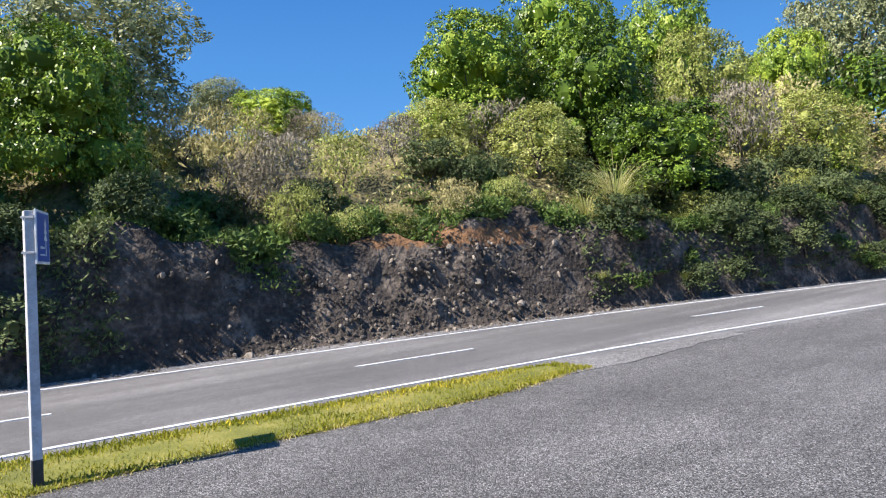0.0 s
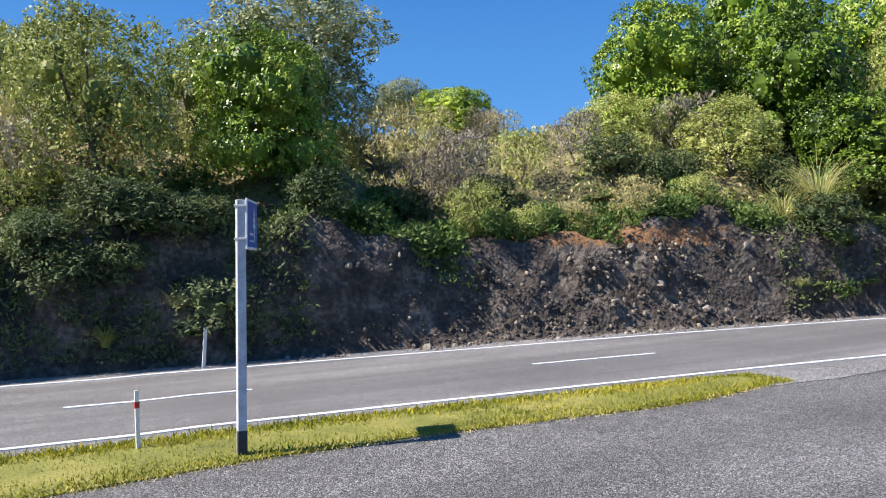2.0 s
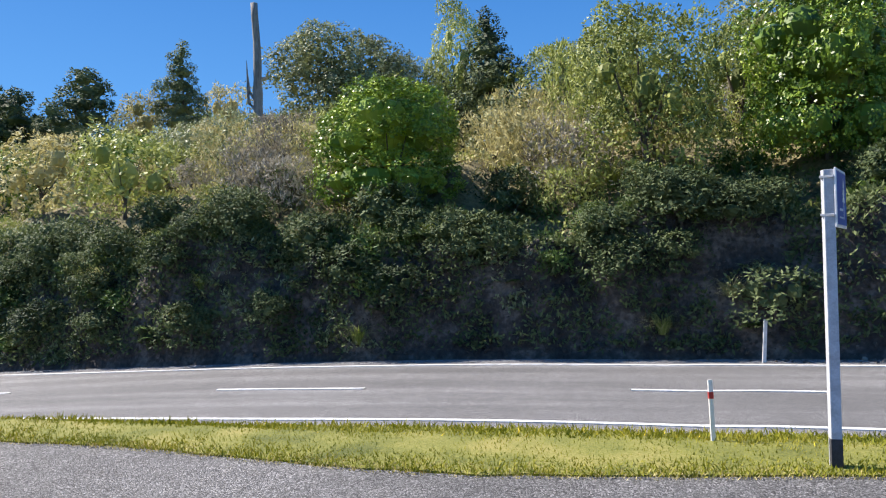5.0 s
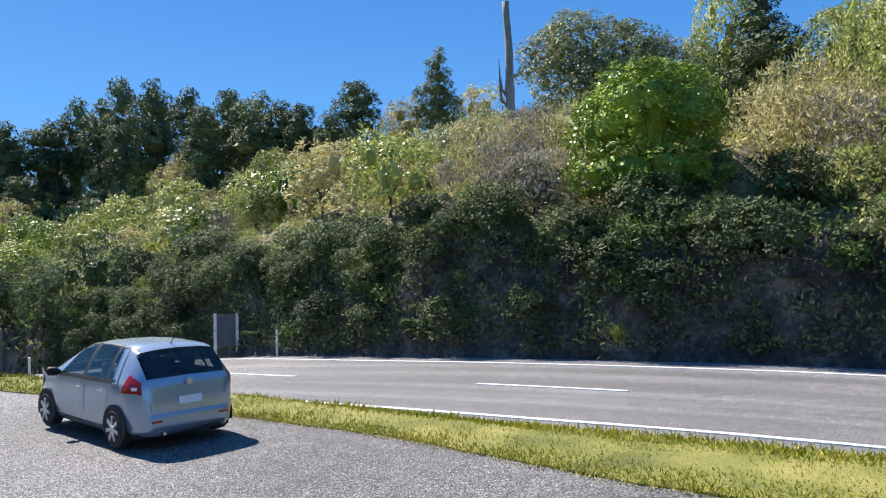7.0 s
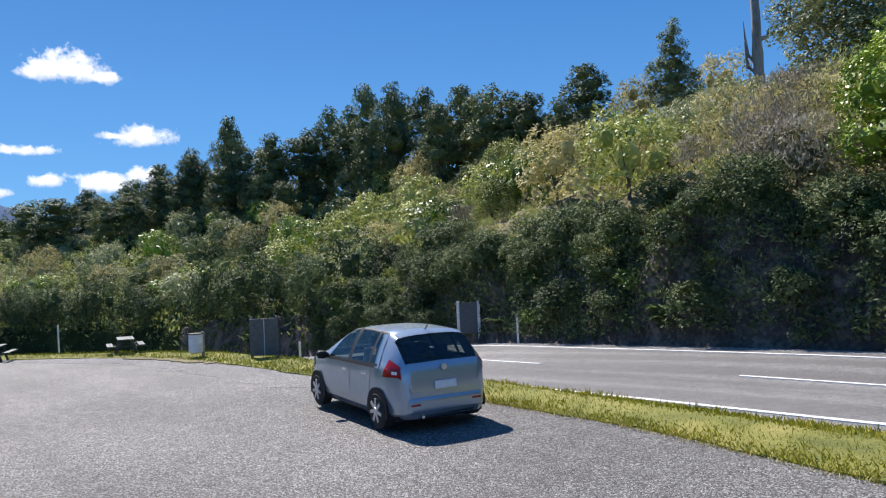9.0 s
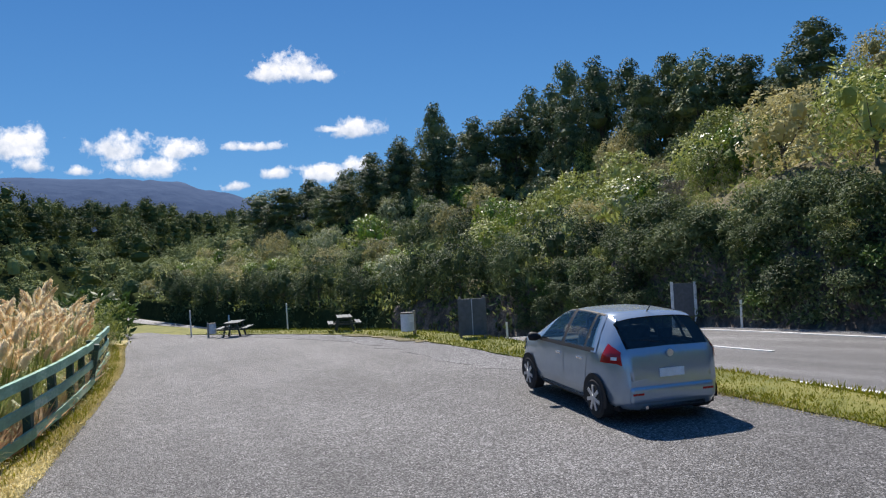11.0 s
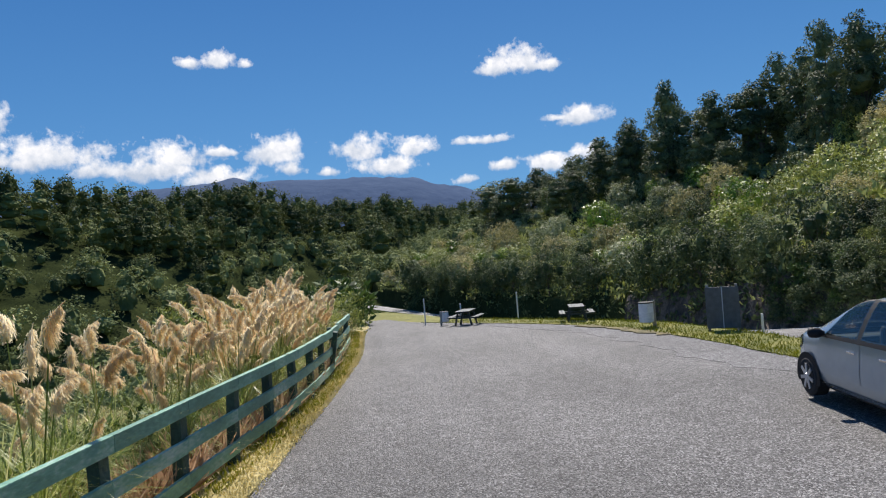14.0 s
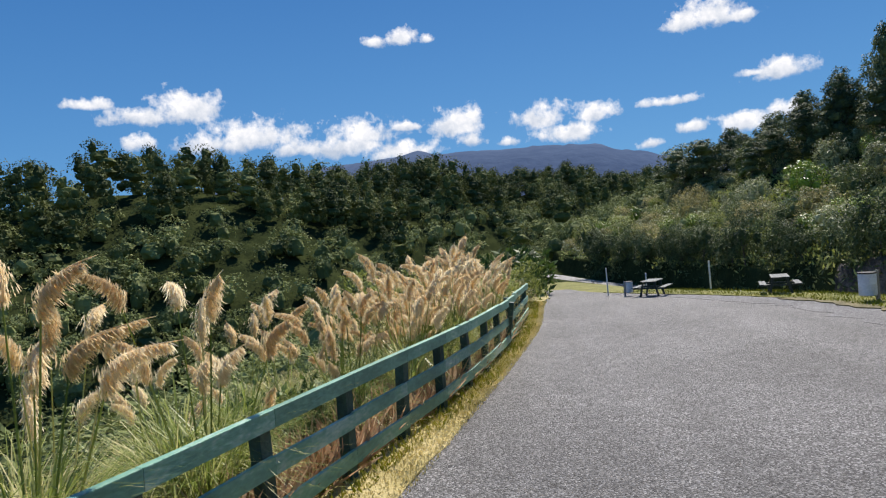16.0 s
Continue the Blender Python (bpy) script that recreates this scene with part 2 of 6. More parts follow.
TURF = material("turf", [(0.25, (0.07, 0.085, 0.014)), (0.5, (0.165, 0.17, 0.03)), (0.75, (0.29, 0.25, 0.075))], scale=0.9, fine=25, rough=0.95, bump=0.8, bump_scale=40)
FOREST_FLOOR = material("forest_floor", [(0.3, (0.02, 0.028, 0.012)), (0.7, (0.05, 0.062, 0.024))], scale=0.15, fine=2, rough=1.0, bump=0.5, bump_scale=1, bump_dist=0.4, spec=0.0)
# bush colour shifted to blue, so the distance haze is in the base colour
MOUNTAIN = material("hazed_mountain_bush", [(0.3, (0.075, 0.11, 0.18)), (0.7, (0.10, 0.14, 0.215))], scale=0.003, fine=0.02, rough=1.0, bump=0.3, bump_scale=0.02, bump_dist=20, spec=0.0)


def leaf(name, dark, mid, light, rough=0.55, translucent=0.2, **more):
    return material(name, [(0.2, dark), (0.5, mid), (0.85, light)], scale=0.5, detail=3, rough=rough, bump=0, island=0.38, obj_random=0.3, translucent=translucent, spec=0.22, **more)


LEAF_BRIGHT = leaf("bright_leaf", (0.035, 0.07, 0.012), (0.155, 0.255, 0.03), (0.46, 0.56, 0.08), rough=0.36, translucent=0.08)
LEAF_OLIVE = leaf("olive_leaf", (0.12, 0.15, 0.035), (0.31, 0.35, 0.085), (0.55, 0.57, 0.20))
LEAF_SILVER = leaf("silver_leaf", (0.13, 0.115, 0.085), (0.30, 0.27, 0.205), (0.54, 0.50, 0.40), rough=0.8)
LEAF_TAN = leaf("tan_leaf", (0.20, 0.185, 0.07), (0.45, 0.405, 0.18), (0.68, 0.61, 0.32), rough=0.8)
LEAF_DARK = leaf("dark_leaf", (0.03, 0.05, 0.022), (0.085, 0.12, 0.046), (0.18, 0.22, 0.09), rough=0.7)
LEAF_PODOCARP = leaf("forest_tree_leaf", (0.045, 0.068, 0.034), (0.125, 0.16, 0.07), (0.27, 0.30, 0.14), rough=0.7, translucent=0.12)
LEAF_GREY = leaf("greygreen_leaf", (0.11, 0.135, 0.065), (0.28, 0.31, 0.15), (0.48, 0.50, 0.29))
LEAF_FERN = leaf("fern_leaf", (0.03, 0.065, 0.015), (0.09, 0.155, 0.034), (0.19, 0.27, 0.065))
BLADE = leaf("tussock_blade", (0.10, 0.16, 0.03), (0.33, 0.39, 0.09), (0.78, 0.70, 0.38), rough=0.4, translucent=0.4)
GRASS = leaf("grass_blade", (0.09, 0.12, 0.008), (0.235, 0.245, 0.015), (0.42, 0.37, 0.06), rough=0.7)
DRY_GRASS = leaf("dry_grass_blade", (0.24, 0.20, 0.06), (0.52, 0.43, 0.17), (0.74, 0.64, 0.34), rough=0.8)
RED_GRASS = leaf("seeding_grass_blade", (0.26, 0.14, 0.07), (0.48, 0.31, 0.19), (0.70, 0.54, 0.38), rough=0.8, translucent=0.4)
PLUME = leaf("plume", (0.72, 0.56, 0.32), (0.90, 0.755, 0.50), (0.97, 0.89, 0.68), rough=0.9, translucent=0.62)
FOREST_LEAF = material("forest_leaf", [(0.22, (0.03, 0.043, 0.02)), (0.46, (0.09, 0.115, 0.042)), (0.62, (0.155, 0.18, 0.058)), (0.85, (0.36, 0.38, 0.14))], scale=0.075, detail=4, rough=0.8, bump=0, island=0.16, translucent=0.14, spec=0.1)
CANOPY_LEAF = material("canopy_leaf", [(0.22, (0.05, 0.068, 0.03)), (0.5, (0.20, 0.24, 0.09)), (0.85, (0.52, 0.55, 0.24))], scale=0.09, detail=4, rough=0.8, bump=0, island=0.16, translucent=0.14, spec=0.1)
BARK = material("bark", [(0.3, (0.05, 0.04, 0.03)), (0.7, (0.17, 0.14, 0.11))], scale=3, fine=20, rough=0.95, bump=0.8, bump_scale=14, stretch=(1, 1, 0.25))
DEAD_WOOD = material("dead_wood", [(0.3, (0.13, 0.12, 0.11)), (0.7, (0.33, 0.31, 0.29))], scale=2, fine=16, rough=0.9, bump=0.8, bump_scale=10, stretch=(1, 1, 0.15))
STONE = material("stone", [(0.25, (0.05, 0.043, 0.035)), (0.5, (0.135, 0.115, 0.092)), (0.8, (0.34, 0.295, 0.24))], scale=3, fine=24, rough=0.92, bump=0.7, bump_scale=18, obj_random=0.5)


# ---- mesh helpers ----
def mesh_object(name, verts, faces, mats, parent=None, smooth=False, index=None):
    """An object from arrays of vertices and of equal-sized faces."""
    me = bpy.data.meshes.new(name)
    verts, faces = np.asarray(verts, dtype=np.float32), np.asarray(faces, dtype=np.int32)
    k = faces.shape[1]
    me.vertices.add(len(verts))
    me.vertices.foreach_set("co", verts.ravel())
    me.loops.add(faces.size)
    me.loops.foreach_set("vertex_index", faces.ravel())
    me.polygons.add(len(faces))
    me.polygons.foreach_set("loop_start", np.arange(0, faces.size, k, dtype=np.int32))
    for mt in mats if isinstance(mats, (list, tuple)) else [mats]:
        me.materials.append(mt)
    if index is not None:
        me.polygons.foreach_set("material_index", np.asarray(index, dtype=np.int32))
    me.polygons.foreach_set("use_smooth", np.full(len(faces), smooth))
    me.update(calc_edges=True)
    ob = new(name, me)
    ob.parent = parent
    return ob


def part(name, bm, mat, parent=None, label="", smooth=False, bevel=0.0):
    """Links a bmesh as one mesh object under a thing or a part."""
    if bevel:
        bmesh.ops.bevel(bm, geom=bm.edges[:], offset=bevel, segments=2, affect="EDGES", profile=0.6)
    me = bpy.data.meshes.new(name)
    bm.to_mesh(me)
    bm.free()
    for f in me.polygons:
        f.use_smooth = smooth
    for mt in mat if isinstance(mat, (list, tuple)) else [mat]:
        me.materials.append(mt)
    ob = new(name, me)
    ob.parent = parent
    return tagged(ob, label) if label else ob


def box(bm, lo, hi, m=None):
    vs = [bm.verts.new((x, y, z)) for x in (lo[0], hi[0]) for y in (lo[1], hi[1]) for z in (lo[2], hi[2])]
    for q in ((0, 1, 3, 2), (4, 6, 7, 5), (0, 4, 5, 1), (2, 3, 7, 6), (0, 2, 6, 4), (1, 5, 7, 3)):
        bm.faces.new([vs[i] for i in q])
    if m is not None:
        bmesh.ops.transform(bm, matrix=m, verts=vs)
    return vs


def boxed(lo, hi, m=None):
    bm = bmesh.new()
    box(bm, lo, hi, m)
    return bm


def tube(points, radii, sides=8, cap=True):
    """A bmesh of a tapered tube along points."""
    bm = bmesh.new()
    rings = []
    pts = [Vector(p) for p in points]
    for i, p in enumerate(pts):
        d = (pts[min(i + 1, len(pts) - 1)] - pts[max(i - 1, 0)]).normalized()
        a = d.orthogonal().normalized() if abs(d.z) > 0.9 else d.cross(Vector((0, 0, 1))).normalized()
        if abs(d.z) > 0.9:
            a = (Vector((1, 0, 0)) - d * d.x).normalized()
        b = d.cross(a)
        rings.append([bm.verts.new(p + float(radii[i]) * (a * math.cos(t) + b * math.sin(t))) for t in np.linspace(0, math.tau, sides, endpoint=False)])
    for r, s in zip(rings, rings[1:]):
        for i in range(sides):
            bm.faces.new((r[i], r[(i + 1) % sides], s[(i + 1) % sides], s[i]))
    if cap:
        bm.faces.new(rings[0][::-1])
        bm.faces.new(rings[-1])
    return bm


def empty(name, m, label, category, group=""):
    ob = new(name)
    ob.matrix_basis = m
    return tagged(ob, label, category, group)


# ---- the lie of the land ----
def curve(points):
    """A smooth function through points (x, y), flat beyond the ends."""
    xs, ys = np.array(sorted(points)).T
    slope = np.gradient(ys, xs)

    def at(x):
        x = np.clip(x, xs[0], xs[-1])
        i = np.clip(np.searchsorted(xs, x) - 1, 0, len(xs) - 2)
        h = xs[i + 1] - xs[i]
        t = (x - xs[i]) / h
        return ((2 * t ** 3 - 3 * t ** 2 + 1) * ys[i] + (t ** 3 - 2 * t ** 2 + t) * h * slope[i]
                + (3 * t ** 2 - 2 * t ** 3) * ys[i + 1] + (t ** 3 - t ** 2) * h * slope[i + 1])

    return at


def soft(v, w):
    return w * np.logaddexp(0, np.asarray(v, dtype=float) / w)


road_mid = curve([(200, -60), (110, -16), (60, 2.5), (39, 9.0), (25, 12.6), (12, 15.0), (0, 16.2), (-8, 16.3), (-16, 17.2), (-25, 19.3), (-40, 22.0), (-60, 23.5), (-80, 23.0), (-105, 18.5), (-135, 10.0), (-170, 2.0)])
fence_line = curve([(200, -40), (60, -14), (20, -6), (0, -2.6), (-6, -0.62), (-8.5, -0.1), (-10.6, 0.3), (-12.3, 0.62), (-13.5, 0.85), (-15, 1.1), (-18.5, 1.48), (-23, 1.75), (-38, 2.0), (-60, 3.0), (-90, 3.0), (-130, -1.0), (-170, -8.0)])
verge_low = curve([(60, -2.5), (39, 4.5), (25, 8.0), (18, 9.3), (12.4, 9.9), (9.8, 9.6), (6.7, 9.9), (4.6, 10.1), (2.3, 10.15), (0.5, 9.95), (-2.5, 9.75), (-4.5, 10.0), (-7, 10.45), (-10, 10.6), (-17, 10.6), (-21, 10.7), (-24, 10.55), (-27, 10.1), (-30, 9.0), (-34, 7.0), (-38, 5.2), (-46, 3.7)])
road_height = curve([(2, 0.04), (-4, -0.02), (-8, -0.13), (-14, -0.42), (-24, -1.12), (-32, -1.95), (-40, -2.95), (-60, -5.2), (-80, -6.8), (-110, -7.6), (-140, -7.6), (-200, -8)])
HALF_ROAD = 3.45


def level(x):
    """Height of the lay-by: level by the camera, falling gently towards -x and rising towards +x."""
    return 0.025 * soft(x - 2, 4) - 0.029 * soft(-14 - x, 4) - 0.03 * soft(-42 - x, 6)


def road_level(x):
    """Height of the highway, which drops away from the lay-by towards -x."""
    x = np.asarray(x, dtype=float)
    return np.where(x > 1.9, level(x), road_height(x))


def road_near(x):
    return road_mid(x) - HALF_ROAD - 0.55


def road_far(x):
    return road_mid(x) + HALF_ROAD + 0.4


def bank_foot(x):
    return road_mid(x) + HALF_ROAD * 1.03 + 1.25


def smooth(a, b, v):
    t = np.clip((v - a) / (b - a), 0, 1)
    return t * t * (3 - 2 * t)


def land(x, y):
    """Height of the ground."""
    x, y = np.asarray(x, dtype=float), np.asarray(y, dtype=float)
    xc = np.clip(x, -200, 200)
    crest = verge_low(xc) + 1.3
    z0 = level(xc) + (road_level(xc) - level(xc)) * smooth(crest, np.maximum(road_near(xc), crest + 0.6), y)
    d = y - bank_foot(x)
    hill = (3.5 + 0.4 * np.sin(x * 0.37) + 0.3 * np.sin(x * 0.93 + 1) + 0.2 * np.sin(x * 2.1)) * smooth(-0.1, 1.0 + 0.2 * np.sin(x * 0.6) + 0.65 * smooth(7, 12, x) * smooth(24, 19, x), d) + 2.2 * smooth(1.7, 6.5, d) + 15 * (1 - np.exp(-0.22 * np.maximum(d - 4, 0) / 15))
    hill += 2.6 * smooth(5, 18, d) * (1 - 0.8 * smooth(20, 34, d)) * smooth(20, 36, x) + 7.5 * smooth(12, 50, d) * smooth(-12, -45, x)
    s = fence_line(x) - y
    fall = -0.06 * smooth(0.2, 1.2, s) - 0.30 * soft(s - 1.0, 0.5) - 0.28 * soft(s - 14, 4)
    q = (x + 185) * 0.547 + (y + 139) * 0.838
    far_side = np.where(q > 0, 18 - 0.47 * q, 18 + 0.02 * np.maximum(q, -300)) + 6 * np.sin(x * 0.013 + y * 0.02) + 3 * np.sin(x * 0.041 - y * 0.033 + 1)
    valley = np.maximum(np.maximum(z0 + fall, far_side), -42)
    near_side = z0 + np.where(d > 0, hill, 0)
    return np.where(s > 0, valley, np.where(x < -230, np.maximum(near_side, far_side), near_side))


def near_noise(x, y, z, scale, k):
    return k * noise.noise(Vector((x * scale, y * scale, z * scale)))


def lumps(x, y, z, d):
    """The unevenness of the cutting and the hill."""
    e = near_noise(x, y, z, 0.9, 0.28) + near_noise(x + 9, y, z, 2.6, 0.13) + near_noise(x, y + 5, z, 0.3, 0.5 if d > 2 else 0.2)
    return np.array((0, -e * (1 if d < 2.2 else 0.2), e * 0.5))


def build_ground():
    """One sheet from the camera to the horizon; its rows follow the fence and the foot of the bank."""
    xs = list(np.arange(-46, 46.1, 0.45))
    step, x = 0.6, 46.0
    while x < 3600:
        x += step
        step *= 1.09
        xs += [x, -x]
    xs = np.array(sorted(xs))
    below = [0, 0.4, 0.8, 1.2, 1.7, 2.3, 3, 4, 5, 6.5, 8, 10, 12, 15, 18, 22, 27, 33, 40, 48, 57, 67, 78, 90] + list(range(104, 420, 16)) + [480, 600, 800, 1100, 1600, 2400, 3600]
    above = [0, 0.12, 0.25, 0.4, 0.55, 0.7, 0.85, 1.0, 1.15, 1.3, 1.45, 1.6, 1.75, 1.9, 2.1, 2.4, 2.8, 3.2, 3.7, 4.2, 4.8, 5.5, 6.3, 7.2, 8.2, 9.4, 10.8, 12.5, 14.5, 17, 20, 23, 27, 31, 36, 42, 50, 60, 72, 86, 104, 130, 170, 230, 320, 450, 700, 1100, 1800, 3600]
    rows = [fence_line(xs) - s for s in reversed(below)]
    a, b = fence_line(xs), bank_foot(xs)
    rn = np.maximum(road_near(xs), verge_low(xs) + 1.9)
    mid_rows = [a + (verge_low(xs) - a) * k / 3 for k in (1, 2, 3)] + [verge_low(xs) + 1.3 + (rn - verge_low(xs) - 1.3) * k / 4 for k in range(5)] + [rn + (b - rn) * 0.5]
    rows += [np.clip(r, a + 0.02 * i, b - 0.02 * (12 - i)) for i, r in enumerate(mid_rows)]
    rows += [b + s for s in above]
    Y = np.array(rows)
    X = np.broadcast_to(xs, Y.shape)
    Z = land(X, Y)
    V = np.stack([X, Y, Z], -1)
    for i in range(Y.shape[0]):
        for j in range(Y.shape[1]):
            x, y, z = V[i, j]
            d = y - bank_foot(x)
            if -90 < x < 70 and 0.05 < d < 45:
                w = min(1, d / 0.5)
                V[i, j] += lumps(x, y, z, d) * w
            elif fence_line(x) - y > 2 and abs(x) < 400:
                V[i, j, 2] += near_noise(x, y, 0, 0.12, 0.8)
    nr, nc = Y.shape
    idx = np.arange(nr * nc).reshape(nr, nc)
    faces = np.stack([idx[:-1, :-1], idx[:-1, 1:], idx[1:, 1:], idx[1:, :-1]], -1).reshape(-1, 4)
    mid = V.reshape(-1, 3)[faces].mean(1)
    d = mid[:, 1] - bank_foot(mid[:, 0])
    s = fence_line(mid[:, 0]) - mid[:, 1]
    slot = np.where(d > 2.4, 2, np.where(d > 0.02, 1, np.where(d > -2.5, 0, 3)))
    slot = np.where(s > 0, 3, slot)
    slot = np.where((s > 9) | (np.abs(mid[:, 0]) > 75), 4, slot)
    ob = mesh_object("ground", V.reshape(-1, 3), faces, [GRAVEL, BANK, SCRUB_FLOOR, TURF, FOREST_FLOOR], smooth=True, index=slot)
    return tagged(ob, "road cutting of dark earth below scrubby hillside and forested valley", "ground", kind="structure")


def strip(name, x0, x1, lo, hi, lift, mat, step=0.5, across=6, ragged=0.0, crown=0.0, thick=0.03, height=None):
    """A sheet of paving or turf between two lines of the plan, with a skirt down into the ground."""
    xs = np.linspace(x0, x1, max(2, int(abs(x1 - x0) / step) + 1))
    t = np.linspace(0, 1, across + 1)
    a, b = lo(xs), hi(xs)
    if ragged:
        a = a + np.array([noise.noise(Vector((x * 1.3, 3, 0))) + 0.5 * noise.noise(Vector((x * 4.1, 8, 0))) for x in xs]) * ragged
        b = b + np.array([noise.noise(Vector((x * 1.1, 31, 0))) + 0.5 * noise.noise(Vector((x * 3.7, 18, 0))) for x in xs]) * ragged
    Y = a[:, None] * (1 - t) + b[:, None] * t
    X = np.broadcast_to(xs[:, None], Y.shape)
    Z = (height or (lambda u, v: land(u, v)))(X, Y) + lift + crown * np.sin(t * math.pi)
    top = np.stack([X, Y, Z], -1)
    n1, n2 = Y.shape
    low = top[:, [0, -1]].copy()
    low[..., 2] -= lift + thick
    V = np.concatenate([low[:, :1], top, low[:, 1:]], 1)
    idx = np.arange(V.shape[0] * V.shape[1]).reshape(V.shape[:2])
    f = np.stack([idx[:-1, :-1], idx[1:, :-1], idx[1:, 1:], idx[:-1, 1:]], -1).reshape(-1, 4)
    return mesh_object(name, V.reshape(-1, 3), f, mat)


GROUND = build_ground()
seal_edge = curve([(70, -14.5), (20, -4.0), (0, -0.9), (-6, 0.2), (-10.5, 0.95), (-12.6, 1.2), (-17.7, 1.75), (-22.5, 2.15), (-31.5, 2.4), (-38, 2.7), (-46, 2.6)])


tagged(strip("road", -170, 150, road_near, road_far, 0.03, ASPHALT_ROAD, step=1.0, ragged=0.08, height=lambda u, v: road_level(u)), "two-lane grey sealed country highway with painted lines", "road", kind="structure")
tagged(strip("car_park", -45, 60, seal_edge, lambda x: np.where(x > 11.5, road_near(x) + 0.1, verge_low(x)), 0.022, ASPHALT_PARK, across=16, ragged=0.10, height=lambda u, v: level(u)), "coarse grey chip-seal lay-by surface beside the highway", "pavement", kind="structure")
tagged(strip("grass_verge", -38, 12.2, verge_low, lambda x: np.maximum(road_near(x) + 0.03, verge_low(x) + 0.05), 0.045, TURF, across=6, ragged=0.10, crown=0.05), "sunlit yellow-green grass verge between lay-by and highway", "grass", kind="structure")
tagged(strip("gravel_margin", -36, -14, lambda x: verge_low(x) - 1.5 + 1.1 * smooth(-17, -13, x) + 0.8 * smooth(-28, -36, x), lambda x: verge_low(x) + 0.02, 0.027, GRAVEL, across=5, ragged=0.5), "pale loose gravel along the edge of the lay-by", "gravel", kind="structure")
tagged(strip("gravel_apron", 8.6, 19, lambda x: np.maximum(verge_low(x) - 0.35, road_near(x) - 1.25 + 0.9 * smooth(13, 19, x)), lambda x: road_near(x) + 0.08, 0.034, GRAVEL, across=4, ragged=0.3, height=lambda u, v: level(u)), "pale loose gravel where the lay-by meets the highway", "gravel", kind="structure")
tagged(strip("fence_verge", -40, 6, lambda x: fence_line(x) - 0.5, lambda x: seal_edge(x) + 0.02, 0.03, STRAW_TURF, across=4, ragged=0.12, crown=0.03), "dry yellow grass strip between fence and lay-by", "grass", kind="structure")

tagged(strip("bare_soil", -27.5, -22.2, lambda x: verge_low(x) - 0.35, lambda x: verge_low(x) + 0.12, 0.055, SCRUB_FLOOR, across=3, ragged=0.3), "bare eroded soil at the edge of the picnic grass", "soil", kind="structure")


def lane_line(x0, x1, off, width, lift=0.05):
    return strip("lane_line", x0, x1, lambda x: road_mid(x) + off - width / 2, lambda x: road_mid(x) + off + width / 2, lift, PAINT, step=1.0, across=1, ragged=0.012, thick=0.0, height=lambda u, v: road_level(u))


def tag_line(ob, what):
    return tagged(ob, what, "road marking", kind="structure")


tag_line(lane_line(-170, 140, -HALF_ROAD + 0.02, 0.13), "worn white edge line along the highway")
tag_line(lane_line(-170, 140, HALF_ROAD - 0.05, 0.13), "worn white edge line at the foot of the cutting")
for k in [0.6 + 9.6 * i for i in range(-9, 0)] + [0.0, 10.1, 22.2, 33.0, 43.5, 54.0, 64.5, 75.0]:
    tag_line(lane_line(k + 0.1, k + 3.6, -0.25, 0.11), "white centre-line dash on grey seal")


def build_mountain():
    """The far range, a long ridge with a worn summit; its blue colour carries the haze."""
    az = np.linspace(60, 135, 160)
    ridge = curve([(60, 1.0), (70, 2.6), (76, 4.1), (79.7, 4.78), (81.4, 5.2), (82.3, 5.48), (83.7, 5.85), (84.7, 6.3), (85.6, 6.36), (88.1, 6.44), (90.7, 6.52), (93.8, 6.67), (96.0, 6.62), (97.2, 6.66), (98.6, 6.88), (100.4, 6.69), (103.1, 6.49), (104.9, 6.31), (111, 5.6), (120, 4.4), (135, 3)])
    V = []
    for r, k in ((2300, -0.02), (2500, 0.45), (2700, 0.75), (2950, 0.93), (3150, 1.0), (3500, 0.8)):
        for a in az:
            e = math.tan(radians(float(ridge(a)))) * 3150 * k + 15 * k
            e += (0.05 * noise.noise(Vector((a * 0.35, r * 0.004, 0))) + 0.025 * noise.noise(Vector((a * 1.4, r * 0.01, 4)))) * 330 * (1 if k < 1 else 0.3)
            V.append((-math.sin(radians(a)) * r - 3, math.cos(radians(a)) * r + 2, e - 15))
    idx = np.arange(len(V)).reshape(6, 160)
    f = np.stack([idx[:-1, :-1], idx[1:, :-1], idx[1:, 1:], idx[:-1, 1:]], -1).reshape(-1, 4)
    return tagged(mesh_object("mountain", V, f, MOUNTAIN, smooth=True), "distant forested mountain range with a low summit, coloured blue for haze", "mountain", kind="structure")


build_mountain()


# ---- plants ----
def blades(p, axis, side, length, width):
    """Leaf quads from base points, unit axes, unit sides, lengths and widths."""
    n = len(p)
    L, W = (np.asarray(length) * np.ones(n))[:, None], (np.asarray(width) * np.ones(n))[:, None]
    m = p + axis * L * 0.45
    V = np.stack([p, m + side * W / 2, p + axis * L, m - side * W / 2], 1).reshape(-1, 3)
    return V, np.arange(n * 4).reshape(n, 4)


def unit(v):
    return v / np.maximum(np.linalg.norm(v, axis=-1, keepdims=True), 1e-6)


def cube_ball():
    """Vertices and 24 quads of a small rounded cube."""
    bm = bmesh.new()
    bmesh.ops.create_cube(bm, size=2)
    bmesh.ops.subdivide_edges(bm, edges=bm.edges[:], cuts=1, use_grid_fill=True)
    bm.verts.ensure_lookup_table()
    V = np.array([v.co.normalized() for v in bm.verts])
    F = np.array([[v.index for v in f.verts] for f in bm.faces])
    bm.free()
    return V, F


BALL = cube_ball()


